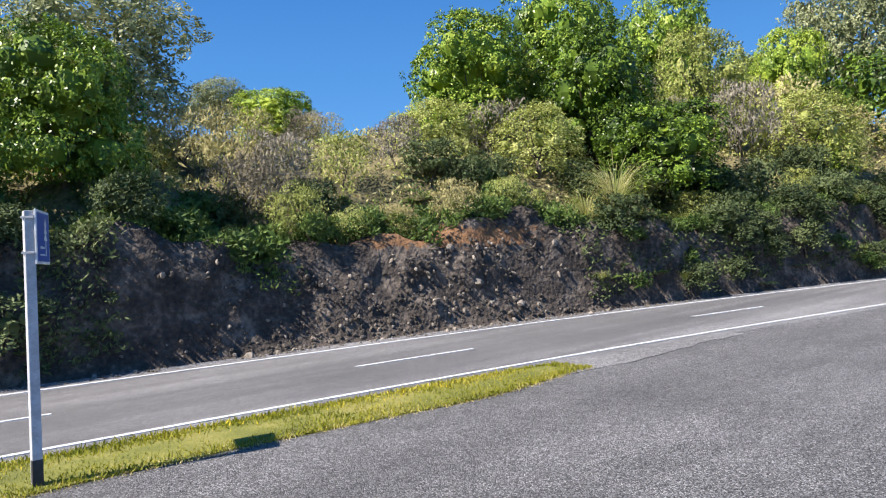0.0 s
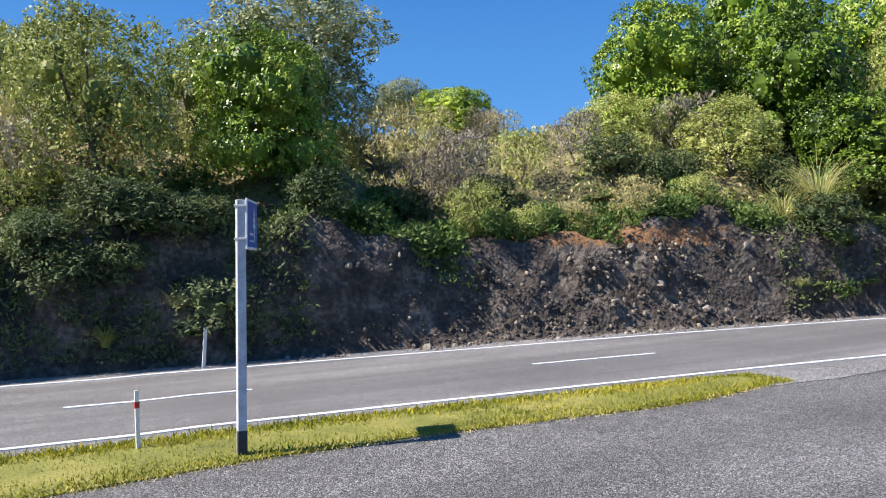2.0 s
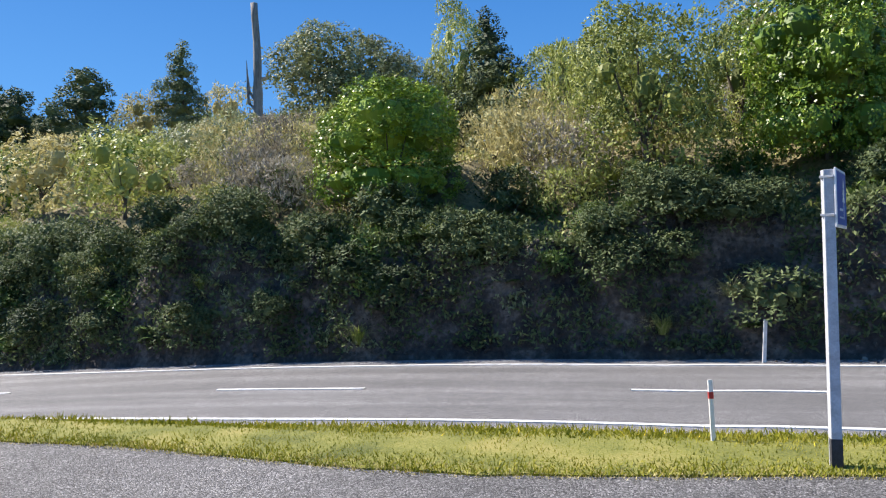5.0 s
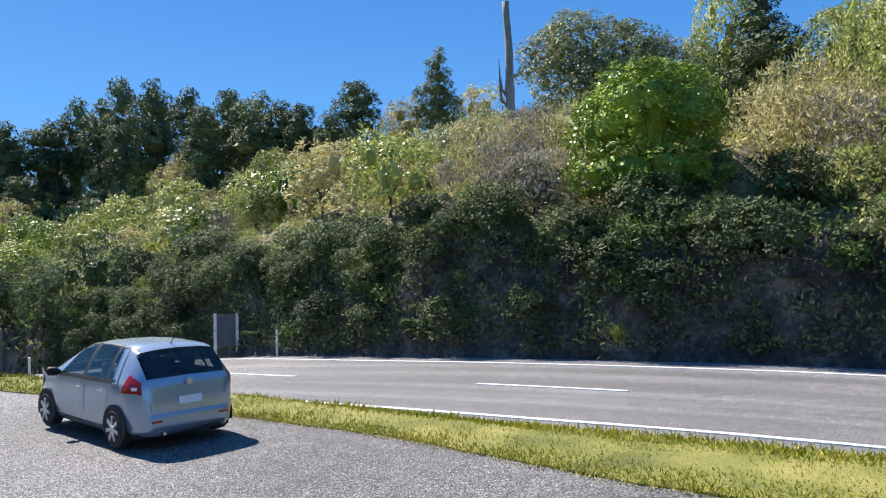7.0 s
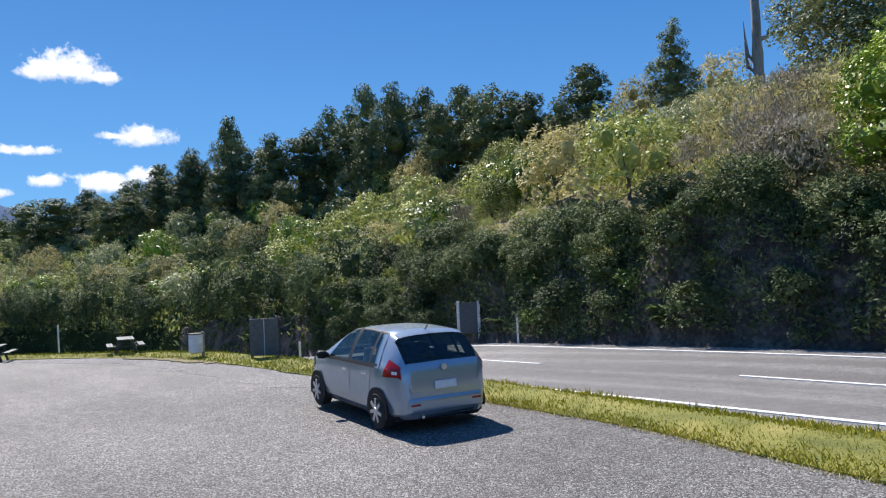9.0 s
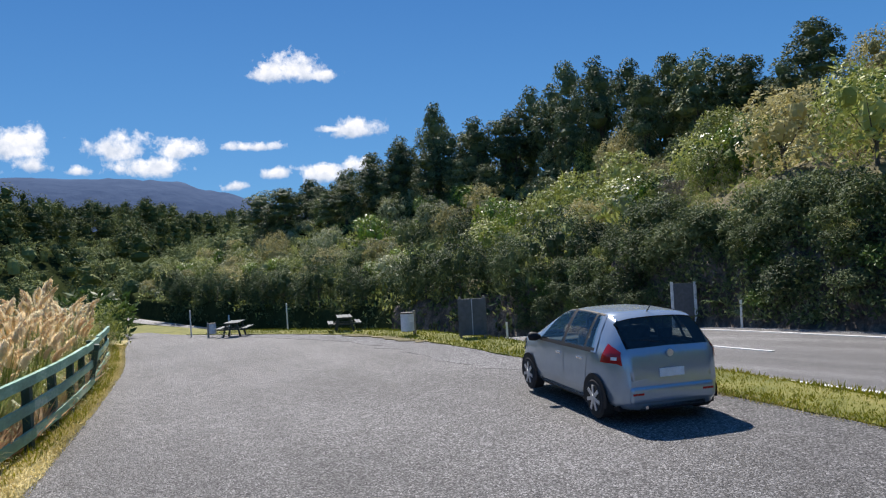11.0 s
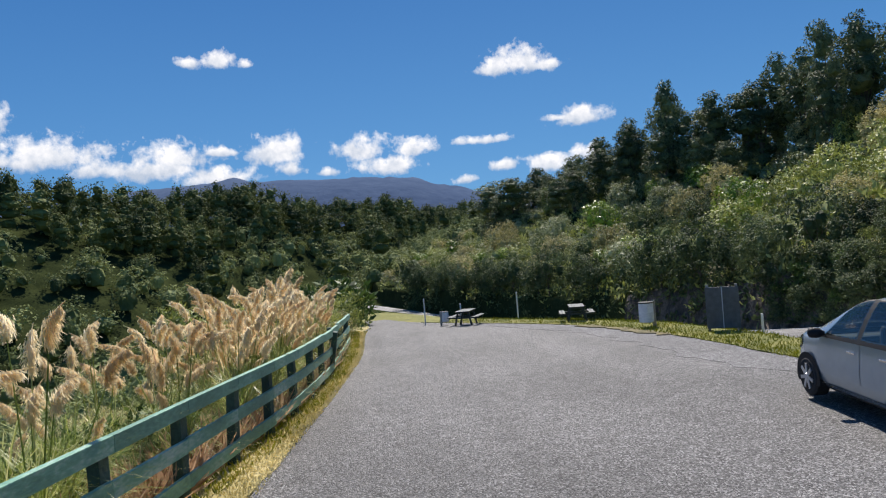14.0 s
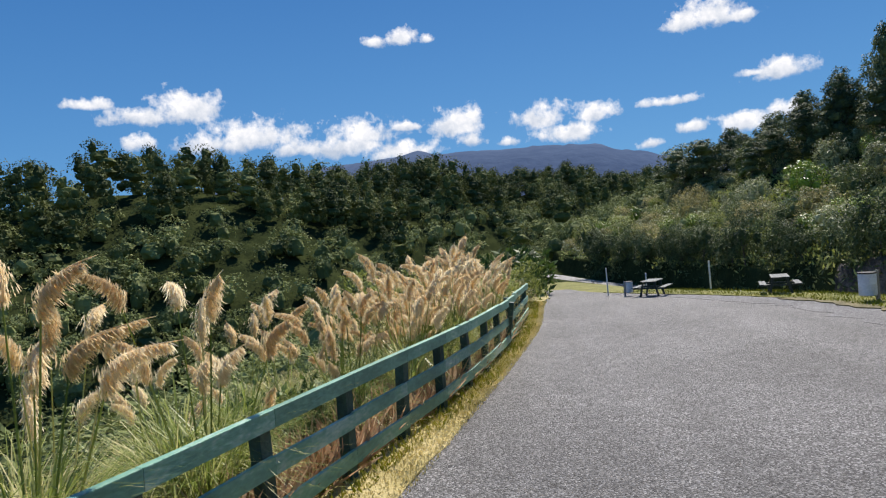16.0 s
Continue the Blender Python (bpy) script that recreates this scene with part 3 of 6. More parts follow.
def with_core(rng, leaves, lobes, shrink, rough=0.16):
    """Adds the dense inside of a crown, uneven lumps that the outer leaves cover."""
    V, F = leaves
    Vs, Fs, at = [V], [F], len(V)
    for lx, ly, lz, rx, ry, rz in lobes:
        v = BALL[0] * (1 + rng.uniform(-rough, rough, (len(BALL[0]), 1))) * np.array([rx, ry, rz]) * shrink
        a = rng.uniform(0, math.tau)
        c, s = math.cos(a), math.sin(a)
        v = np.stack([v[:, 0] * c - v[:, 1] * s, v[:, 0] * s + v[:, 1] * c, v[:, 2]], -1)
        Vs.append(v + np.array([lx, ly, lz]))
        Fs.append(BALL[1] + at)
        at += len(v)
    return np.concatenate(Vs), np.concatenate(Fs)


def crown_leaves(rng, lobes, clumps, n, length, width, rc, upright=0.0, inner=0.2, open_below=-0.35):
    """Leaves in clumps over the surface of several lobes (x, y, z, rx, ry, rz), and sparser, larger ones inside."""
    lobes = np.array(lobes)
    area = (lobes[:, 3] * lobes[:, 5]) ** 0.9
    tries = clumps * 3
    pick = rng.choice(len(lobes), tries, p=area / area.sum())
    d = unit(rng.normal(size=(tries, 3)))
    d[:, 2] = np.where(d[:, 2] < open_below, -d[:, 2], d[:, 2])
    centre = lobes[pick, :3] + d * lobes[pick, 3:] * rng.uniform(0.78 if rc > 0.32 else 0.88, 1.04, (tries, 1))
    # only what lies on the outside of the whole crown is kept
    deep = (((centre[:, None] - lobes[None, :, :3]) / lobes[None, :, 3:]) ** 2).sum(-1)
    deep[np.arange(tries), pick] = 9
    keep = np.argsort(deep.min(1) < 0.72, kind="stable")[:clumps]
    d, centre = d[keep], centre[keep]
    out = d
    size = rc * rng.uniform(0.6, 1.4, clumps)
    which = rng.integers(0, clumps, n)
    e = unit(rng.normal(size=(n, 3)) + out[which] * 0.9)
    p = centre[which] + e * size[which][:, None] * rng.uniform(0.3, 1.0, (n, 1)) ** 0.5
    nrm = unit(e + 0.7 * out[which] + 0.32 * rng.normal(size=(n, 3)) + np.array([0, 0, 0.55]))
    axis = unit(np.cross(nrm, rng.normal(size=(n, 3))) + 0.35 * e + np.array([0, 0, upright]))
    k = int(n * inner)
    if k:
        w = rng.choice(len(lobes), k, p=area / area.sum())
        p[:k] = lobes[w, :3] + unit(rng.normal(size=(k, 3))) * lobes[w, 3:] * rng.uniform(0.4, 0.8, (k, 1))
    s = rng.uniform(0.7, 1.25, n)
    s[:k] *= 1.7
    side = unit(np.cross(nrm, axis))
    return blades(p, axis, side, length * s, width * s)


def limbs(rng, base_r, top, spread, n, lean=0.15):
    """A trunk and its limbs as one bmesh: a tapered stem that forks towards the crown."""
    bm = bmesh.new()
    bend = Vector((rng.uniform(-lean, lean), rng.uniform(-lean, lean), 0)) * top
    fork = Vector((0, 0, top * 0.45)) + bend * 0.5
    parts = [([(0, 0, -0.4), (0, 0, 0.1 * top), fork * 0.7, fork], [base_r * 1.25, base_r, base_r * 0.85, base_r * 0.75], 8)]
    for i in range(n):
        a = math.tau * (i + rng.uniform(-0.3, 0.3)) / n
        end = Vector((math.cos(a) * spread * rng.uniform(0.5, 1), math.sin(a) * spread * rng.uniform(0.5, 1), top * rng.uniform(0.75, 1.0)))
        start = fork * rng.uniform(0.6, 1.0)
        mid = start.lerp(end, 0.5) + Vector((0, 0, -0.08 * top))
        parts.append(([start, mid, end], [base_r * 0.5, base_r * 0.32, base_r * 0.12], 5))
    for pts, radii, sides in parts:
        t = tube(pts, radii, sides)
        me = bpy.data.meshes.new("tmp")
        t.to_mesh(me)
        t.free()
        bm.from_mesh(me)
        bpy.data.meshes.remove(me)
    return bm


STOCK, USED = {}, {}


def thing_of(name, label, category, pieces):
    """An Empty with parts from (part name, V, F, material) or (part name, bmesh, material)."""
    ob = empty(name, Matrix(), label, category)
    for p in pieces:
        if len(p) == 4:
            mesh_object(p[0], p[1], p[2], p[3], ob)
        else:
            part(p[0], p[1], p[2], ob)
    return ob


def dome_lobes(rng, h, w, n, low=0.35, flat=0.6, main=0.36):
    """Lobes of a rounded crown of height h and width w, its foot at low * h."""
    lobes = [(0, 0, h * (0.5 + low / 2), w * main, w * main, h * (1 - low) * 0.46)]
    for i in range(n):
        a, u = math.tau * i / n * 1.618 * 2, rng.uniform(0.25, 1)
        r = w * 0.5 * rng.uniform(0.45, 0.72)
        lobes.append((math.cos(a) * r, math.sin(a) * r, h * (low + (1 - low) * (0.25 + 0.52 * u * (1 - (r / w) ** 2))), w * rng.uniform(0.16, 0.26), w * rng.uniform(0.16, 0.26), w * rng.uniform(0.16, 0.26) * flat * 1.3))
    for i in range(n // 2):
        a = math.tau * i / (n // 2) + rng.uniform(0, 0.8)
        lobes.append((math.cos(a) * w * 0.3, math.sin(a) * w * 0.3, h * (low + 0.16), w * 0.24, w * 0.24, h * 0.2))
    return lobes


def make_species(kind, seed):
    rng = np.random.default_rng(seed)
    if kind == "dome":
        lobes = dome_lobes(rng, 5, 5, 24, 0.05, 0.8, 0.40)
        V, F = with_core(rng, crown_leaves(rng, lobes, 1500, 21000, 0.125, 0.075, 0.15, inner=0.04, open_below=-0.75), lobes, 0.48, 0.1)
        return thing_of("tree", "rounded tree with dense glossy bright green leaves", "tree", [("trunk", limbs(rng, 0.14, 3.6, 1.5, 6), BARK), ("crown", V, F, LEAF_BRIGHT)]), 5, 5
    if kind == "olive":
        lobes = dome_lobes(rng, 5, 4, 11, 0.05, 1.1)
        V, F = with_core(rng, crown_leaves(rng, lobes, 520, 10500, 0.13, 0.06, 0.27, upright=0.3, inner=0.05, open_below=-0.7), lobes[:6], 0.28, 0.1)
        return thing_of("tree", "bushy olive-green native tree on the bank", "tree", [("trunk", limbs(rng, 0.12, 4, 1.3, 7), BARK), ("crown", V, F, LEAF_OLIVE)]), 5, 4
    if kind == "broad":
        lobes = dome_lobes(rng, 9, 7, 20, 0.2, 0.7)
        V, F = with_core(rng, crown_leaves(rng, lobes, 480, 19000, 0.2, 0.095, 0.46, inner=0.22, open_below=-0.7), lobes[:6], 0.2)
        return thing_of("tree", "tall grey-green tree with open layered crown", "tree", [("trunk", limbs(rng, 0.22, 8, 2.6, 9), BARK), ("crown", V, F, LEAF_GREY)]), 9, 7
    if kind == "conifer":
        lobes = [(rng.uniform(-.3, .3), rng.uniform(-.3, .3), z, r, r, 0.9) for z, r in ((2.5, 2.0), (3.8, 2.1), (5.0, 1.8), (6.2, 1.5), (7.4, 1.15), (8.5, 0.8), (9.4, 0.4))]
        lobes += [(math.cos(a) * 1.6, math.sin(a) * 1.6, rng.uniform(2.5, 6), 0.8, 0.8, 0.7) for a in np.linspace(0, 6, 8)]
        V, F = with_core(rng, crown_leaves(rng, lobes, 240, 8000, 0.25, 0.1, 0.4, inner=0.05), lobes[:7], 0.6)
        return thing_of("tree", "tall dark green conifer on the skyline", "tree", [("trunk", limbs(rng, 0.2, 8.5, 0.9, 5, 0.05), BARK), ("crown", V, F, LEAF_PODOCARP)]), 10, 4.6
    if kind in ("silver", "tan", "heath"):
        lobes = dome_lobes(rng, 2, 2.5, 9, 0.2, 1.0)
        V, F = crown_leaves(rng, lobes, 230, 2000, 0.15, 0.04, 0.22, upright=0.9, inner=0.12, open_below=-0.6)
        mat = {"silver": LEAF_SILVER, "tan": LEAF_TAN, "heath": LEAF_OLIVE}[kind]
        label = {"silver": "silvery grey twiggy shrub on the dry bank", "tan": "straw-coloured heathy shrub on the hillside", "heath": "fine-leaved olive heath shrub on the hillside"}[kind]
        return thing_of("shrub", label, "shrub", [("stem", limbs(rng, 0.045, 1.7, 0.9, 7, 0.3), BARK), ("foliage", V, F, mat)]), 2, 2.5
    if kind == "weed":
        V, F = crown_leaves(rng, dome_lobes(rng, 0.9, 1.2, 6, 0.0, 1.0), 50, 500, 0.18, 0.06, 0.16, upright=0.6)
        return thing_of("shrub", "low dark green leafy bush clinging to the bank", "shrub", [("stem", limbs(rng, 0.03, 0.7, 0.4, 6, 0.3), BARK), ("foliage", V, F, LEAF_FERN)]), 0.9, 1.2
    if kind == "shade":
        lobes = dome_lobes(rng, 2.2, 2.8, 9, 0.0, 1.0)
        V, F = with_core(rng, crown_leaves(rng, lobes, 150, 2000, 0.2, 0.08, 0.28, upright=0.2, inner=0.1), lobes[:4], 0.42)
        return thing_of("shrub", "dark green leafy shrub hanging over the cutting", "shrub", [("stem", limbs(rng, 0.06, 1.8, 0.9, 8, 0.3), BARK), ("foliage", V, F, LEAF_DARK)]), 2.2, 2.8
    if kind == "tussock":
        return thing_of("tussock", "tussock of long arching green and straw blades", "grass tussock", [("foliage", *arching(rng, 300, 1.3, 0.016, 0.95), BLADE)]), 1.0, 2.0
    if kind == "fern":
        n, m = 14, 18
        a = rng.uniform(0, math.tau, n)
        P, A, S, Ln = [], [], [], []
        for i in range(n):
            ln = rng.uniform(0.7, 1.1)
            for j in range(m):
                t = (j + 1) / m
                r, z = ln * t * (1 - 0.15 * t), ln * (0.9 * t - 0.95 * t * t)
                o = np.array([math.cos(a[i]), math.sin(a[i]), 0])
                sd = np.array([-o[1], o[0], 0])
                for sgn in (-1, 1):
                    P.append(o * r + np.array([0, 0, z]))
                    A.append(sd * sgn + o * 0.4 + np.array([0, 0, -0.15]))
                    S.append(o)
                    Ln.append(0.26 * math.sin(math.pi * min(1, t * 0.9 + 0.12)))
        V, F = blades(np.array(P), unit(np.array(A)), np.array(S), np.array(Ln), 0.06)
        return thing_of("fern", "green fern with arching fronds on the shaded bank", "fern", [("fronds", V, F, LEAF_FERN)]), 0.6, 1.8
    if kind == "podocarp":
        lobes = [(rng.uniform(-.8, .8), rng.uniform(-.8, .8), z, r, r, 1.5) for z, r in ((2.2, 1.5), (3.6, 1.7), (5, 1.9), (7, 2.4), (9, 2.6), (11, 2.2), (12.6, 1.4))]
        lobes += [(math.cos(a) * rng.uniform(1.4, 2.6), math.sin(a) * rng.uniform(1.4, 2.6), rng.uniform(6, 12), 1.1, 1.1, 1.2) for a in np.linspace(0, 9, 10)]
        V, F = with_core(rng, crown_leaves(rng, lobes, 230, 3600, 0.4, 0.19, 0.52, inner=0.05), lobes[:9], 0.62)
        return thing_of("tree", "tall dark forest tree on the skyline above the road", "tree", [("trunk", limbs(rng, 0.3, 11, 2.0, 6, 0.06), BARK), ("crown", V, F, LEAF_PODOCARP)]), 14, 7
    lobes = dome_lobes(rng, 4, 4.6, 9, 0.05, 1.0)
    V, F = with_core(rng, crown_leaves(rng, lobes, 190, 1800, 0.26, 0.11, 0.34, inner=0.1, open_below=-0.6), lobes[:4], 0.4)
    mat, label = {"midtan": (LEAF_TAN, "straw-coloured bush on the steep roadside hill"), "midbush": (LEAF_OLIVE, "olive-green bush on the steep roadside hill"), "midbright": (LEAF_BRIGHT, "bright green bush on the steep roadside hill"), "middark": (LEAF_DARK, "dark green bush on the shaded roadside bank"), "midgrey": (LEAF_GREY, "grey-green bush on the steep roadside hill")}[kind]
    return thing_of("bush", label, "bush", [("stem", limbs(rng, 0.09, 3, 1.3, 6, 0.2), BARK), ("foliage", V, F, mat)]), 4, 4.6


def arching(rng, n, reach, width, rise, segs=4):
    """Arching grass blades from one foot."""
    a = rng.uniform(0, math.tau, n)
    out = np.stack([np.cos(a), np.sin(a), 0 * a], -1)
    side = np.stack([-np.sin(a), np.cos(a), 0 * a], -1)
    ln = reach * rng.uniform(0.45, 1.0, n)
    tall = rise * rng.uniform(0.5, 1.3, n)
    flop = rng.uniform(0.3, 1.3, n)
    foot = out * rng.uniform(0, 0.12, (n, 1))
    V, rows = [], []
    for k in range(segs + 1):
        t = k / segs
        p = foot + out * (ln * (0.25 * t + 0.75 * t * t))[:, None]
        p[:, 2] = tall * (1.9 * t - (0.8 + 0.5 * flop) * t * t)
        w = width * (1 - t) ** 0.6 * (0.6 + 0.4 * math.sin(math.pi * min(1, t + 0.3))) + 0.002
        rows.append(np.stack([p + side * w / 2, p - side * w / 2], 1))
    V = np.stack(rows, 1).reshape(-1, 3)
    base = np.arange(n)[:, None] * (2 * (segs + 1)) + np.arange(segs)[None] * 2
    F = np.stack([base, base + 1, base + 3, base + 2], -1).reshape(-1, 4)
    return V, F


PLANTED = []
VARIANTS = {"dome": 3, "olive": 3, "silver": 2, "tan": 2, "heath": 2, "shade": 3, "weed": 2, "fern": 2, "tussock": 2, "podocarp": 3, "midbush": 3, "middark": 2, "midbright": 1, "midgrey": 2, "midtan": 2, "broad": 2, "conifer": 1}
TURNER = np.random.default_rng(77)


def plant(kind, x, y, h, w, sink=0.1, z=None, tip=0.0):
    """Puts one plant of a kind at (x, y) with height h and width w, rooted in the ground."""
    v = USED.get(kind, 0)
    USED[kind] = v + 1
    key = (kind, v % VARIANTS[kind])
    z = float(land(x, y)) if z is None else z
    first = key not in STOCK
    if first:
        STOCK[key] = make_species(kind, 100 + 7 * len(STOCK))
    ob, h0, w0 = STOCK[key]
    m = pose(x, y, z - sink, tip, 0, TURNER.uniform(0, 360)) @ Matrix.Diagonal((w / w0, w / w0, h / h0, 1))
    PLANTED.append((x, y, w))
    if first:
        ob.matrix_basis = m
        return ob
    p = copy_thing(ob, Matrix())
    p.matrix_basis = m
    return p


# ---- the hillside across the road: single trees ----
plant("dome", -7.6, 25.4, 4.3, 5.0)
plant("olive", 1.1, 24.7, 5.8, 4.5)
plant("dome", 6.3, 24.8, 5.4, 4.5)
plant("olive", 4.6, 28.7, 4.5, 3.4)
plant("broad", 9.3, 33.2, 7.9, 8.4)
plant("broad", 21.3, 46.2, 4.5, 4.0)
plant("dome", 21.1, 38.2, 3.4, 4.6)
plant("silver", 11.9, 24.0, 2.2, 2.8)
plant("silver", 13.5, 24.3, 2.3, 2.8)
plant("tan", 12.8, 26.0, 2.3, 2.8)
plant("tan", 12.0, 28.8, 2.6, 3.4)
plant("dome", 27.8, 28.8, 7.3, 6.4)
plant("dome", 36.1, 28.6, 9.2, 7.0)
plant("dome", 32.8, 24.5, 7.6, 6.8)
plant("dome", 32.6, 20.2, 5.0, 6.0)
plant("dome", 48.6, 29.0, 9.8, 6.4)
plant("olive", 23.4, 26.7, 3.6, 4.0)
plant("olive", 26.6, 23.0, 3.6, 4.4)
plant("olive", 43.3, 23.6, 8.0, 5.4)
plant("dome", 53.4, 22.4, 7.8, 5.0)
plant("broad", 62.5, 21.5, 14.0, 8.6)
plant("olive", 45.7, 17.9, 5.4, 5.6)
plant("silver", 39.9, 19.5, 4.2, 3.7)
plant("tussock", 27.4, 19.3, 2.6, 4.4)
plant("tussock", 25.6, 19.6, 1.8, 3.4)
plant("broad", -13.7, 38.0, 7.2, 7.0)
plant("broad", -10.4, 40.0, 5.9, 4.6)
plant("olive", -2.7, 36.0, 5.7, 4.4)
plant("olive", 1.0, 34.0, 5.2, 4.0)
plant("broad", -0.6, 38.5, 6.0, 5.0)
plant("heath", -0.9, 30.0, 4.0, 3.4)
plant("olive", 57.0, 34.0, 8.4, 7.0)
plant("dome", 59.9, 28.0, 6.2, 5.6)
plant("conifer", -5.6, 36.9, 7.0, 4.0)
plant("olive", -7.6, 39.5, 8.2, 4.2)
plant("tan", -2.9, 27.0, 2.5, 3.2)
plant("silver", -1.2, 25.6, 2.4, 3.0)
plant("tan", -3.2, 29.6, 3.0, 3.4)
plant("silver", -11.2, 24.5, 2.2, 2.6)
plant("silver", -12.6, 25.6, 2.3, 2.7)
plant("tan", -10.6, 26.8, 2.2, 2.7)
plant("conifer", -41.2, 67.0, 10.4, 5.1)
plant("podocarp", -60.0, 76.3, 11.4, 8.1)
plant("podocarp", -72.0, 80.3, 9.7, 8.9)
plant("podocarp", -132.2, 60.6, 17.2, 8.0)
plant("podocarp", -121.5, 63.7, 12.5, 9.2)
plant("podocarp", -110.8, 66.8, 14.2, 8.8)
plant("podocarp", -105.7, 71.2, 17.3, 8.7)
plant("podocarp", -99.1, 74.6, 16.3, 10.4)
plant("podocarp", -89.6, 76.5, 13.4, 9.0)
plant("podocarp", -81.7, 77.6, 12.1, 8.6)
plant("podocarp", -68.5, 73.4, 8.5, 7.6)
plant("podocarp", -58.2, 68.3, 6.1, 6.0)
plant("podocarp", -134.8, 54.9, 13.1, 7.4)
plant("podocarp", -140.3, 51.5, 11.1, 8.5)
plant("podocarp", -148.2, 47.6, 8.8, 7.7)
plant("podocarp", -152.5, 44.7, 8.5, 7.7)
plant("podocarp", -168.2, 39.2, 11.5, 11.7)
plant("podocarp", -182.9, 36.8, 13.2, 11.2)
plant("podocarp", -113.0, 72.0, 17.1, 7.0)
plant("podocarp", -100.0, 70.0, 19.0, 6.5)
plant("podocarp", -91.5, 70.0, 18.6, 7.5)
plant("podocarp", -82.2, 69.0, 15.4, 7.0)
plant("podocarp", -75.5, 69.0, 14.9, 7.0)
plant("podocarp", -69.1, 68.0, 13.4, 7.5)
plant("podocarp", -64.2, 68.0, 10.7, 6.5)
plant("podocarp", -60.1, 67.0, 9.5, 6.0)
plant("podocarp", -113.1, 66.0, 13.6, 8.0)
plant("podocarp", -116.1, 62.0, 14.1, 8.0)
plant("podocarp", -124.6, 58.0, 19.7, 6.0)
plant("podocarp", -122.4, 60.0, 13.1, 6.0)
plant("podocarp", -136.4, 56.0, 14.6, 7.0)
plant("podocarp", -148.3, 54.0, 12.2, 7.0)
plant("podocarp", -156.3, 50.0, 11.6, 6.0)
plant("podocarp", -55.2, 66.0, 8.0, 5.5)
plant("podocarp", -74.6, 64.0, 13.1, 6.0)
plant("podocarp", -89.5, 64.0, 14.7, 6.5)
plant("midbush", -19.6, 27.8, 3.8, 4.2)
plant("midtan", -26.7, 31.5, 3.6, 4.2)


def scatter(seed, tries, x0, x1, d0, d1, gap, choose, size, limit):
    """Plants between x0 and x1, d0 to d1 behind the foot of the bank, no closer than gap of their widths."""
    rng = np.random.default_rng(seed)
    made = 0
    for _ in range(tries):
        x, d = rng.uniform(x0, x1), rng.uniform(d0, d1)
        y = float(bank_foot(x)) + d
        kind = choose(x, d, rng)
        if 0.42 < x / y < 0.9 and 11 < x < 60 and (d > 18 or (d > 9 and kind not in ("tan", "heath", "silver"))):
            continue
        if kind is None:
            continue
        h, w = size(kind, x, d, rng)
        if any((x - a) ** 2 + (y - b) ** 2 < (gap * (w + c) / 2) ** 2 for a, b, c in PLANTED):
            continue
        plant(kind, x, y, h, w)
        made += 1
        if made >= limit:
            break


def bench_kind(x, d, rng):
    r = rng.random()
    if 12 < x < 24 and d < 3.4:
        return ("tan", "heath", "weed")[int(r * 3)]
    return "shade" if r < 0.45 else "weed" if r < 0.66 else "fern" if r < 0.8 else "tussock" if r < 0.9 else "heath"


def bench_size(kind, x, d, rng):
    s = rng.uniform(0.75, 1.25)
    base = {"shade": (1.7, 2.3), "weed": (0.9, 1.3), "fern": (0.65, 1.7), "tussock": (0.9, 1.9), "heath": (1.3, 1.6), "tan": (1.2, 1.6)}[kind]
    return base[0] * s, base[1] * s


def slope_kind(x, d, rng):
    n = noise.noise(Vector((x * 0.09, d * 0.12, 2.2)))
    r = rng.random()
    if x > 24:
        return "midbright" if r < 0.22 else "midbush" if r < 0.5 else "heath" if r < 0.62 else "silver" if r < 0.76 else "tan"
    if 10 < x <= 24:
        return "tan" if r < 0.45 else "heath" if r < 0.72 else "silver" if r < 0.93 else "olive"
    if d > 13:
        return "midbush" if r < 0.34 else "midgrey" if r < 0.55 else "midtan" if r < 0.9 else "midbright"
    return "silver" if r < 0.3 + n * 0.3 else "tan" if r < 0.62 else "heath" if r < 0.8 else "olive" if r < 0.93 else "midbright"


def slope_size(kind, x, d, rng):
    s = rng.uniform(0.7, 1.25)
    base = {"dome": (3.2, 3.6), "olive": (3.2, 3.0), "midbright": (3.2, 3.6), "midbush": (3.3, 3.3), "midgrey": (4.2, 4.2), "midtan": (2.6, 3.2), "silver": (2.2, 2.7), "tan": (1.9, 2.6), "heath": (2.1, 2.4)}[kind]
    if 10 < x < 24:
        s *= 0.8
    if x > 26 and d > 6:
        s *= 1.25
    return base[0] * s, base[1] * s


scatter(1, 2600, -40, 56, 5.0, 34, 0.30, slope_kind, slope_size, 165)
scatter(2, 1500, -42, 52, 1.7, 5.0, 0.28, bench_kind, bench_size, 105)


def face_kind(x, d, rng):
    bare = 1.0 if 5.5 < x < 24 else 0.35 if -5 < x <= 5.5 else 0.1
    if rng.random() < bare:
        return None
    r = rng.random()
    return "shade" if r < 0.4 and (x < 4 or x > 24) else "weed" if r < 0.6 else "fern" if r < 0.85 else "tussock"


def face_size(kind, x, d, rng):
    h, w = bench_size(kind, x, d, rng)
    return h * 0.72, w * 0.8


scatter(3, 2600, -46, 52, 0.1, 1.5, 0.15, face_kind, face_size, 230)


LIP = np.random.default_rng(91)
for i in range(30):
    x = 8.0 + 0.55 * i + LIP.uniform(-0.2, 0.2)
    h = LIP.uniform(0.6, 1.1)
    plant("weed" if i % 4 else "heath", x, float(bank_foot(x)) + LIP.uniform(1.5, 2.5), h, h * 1.35)


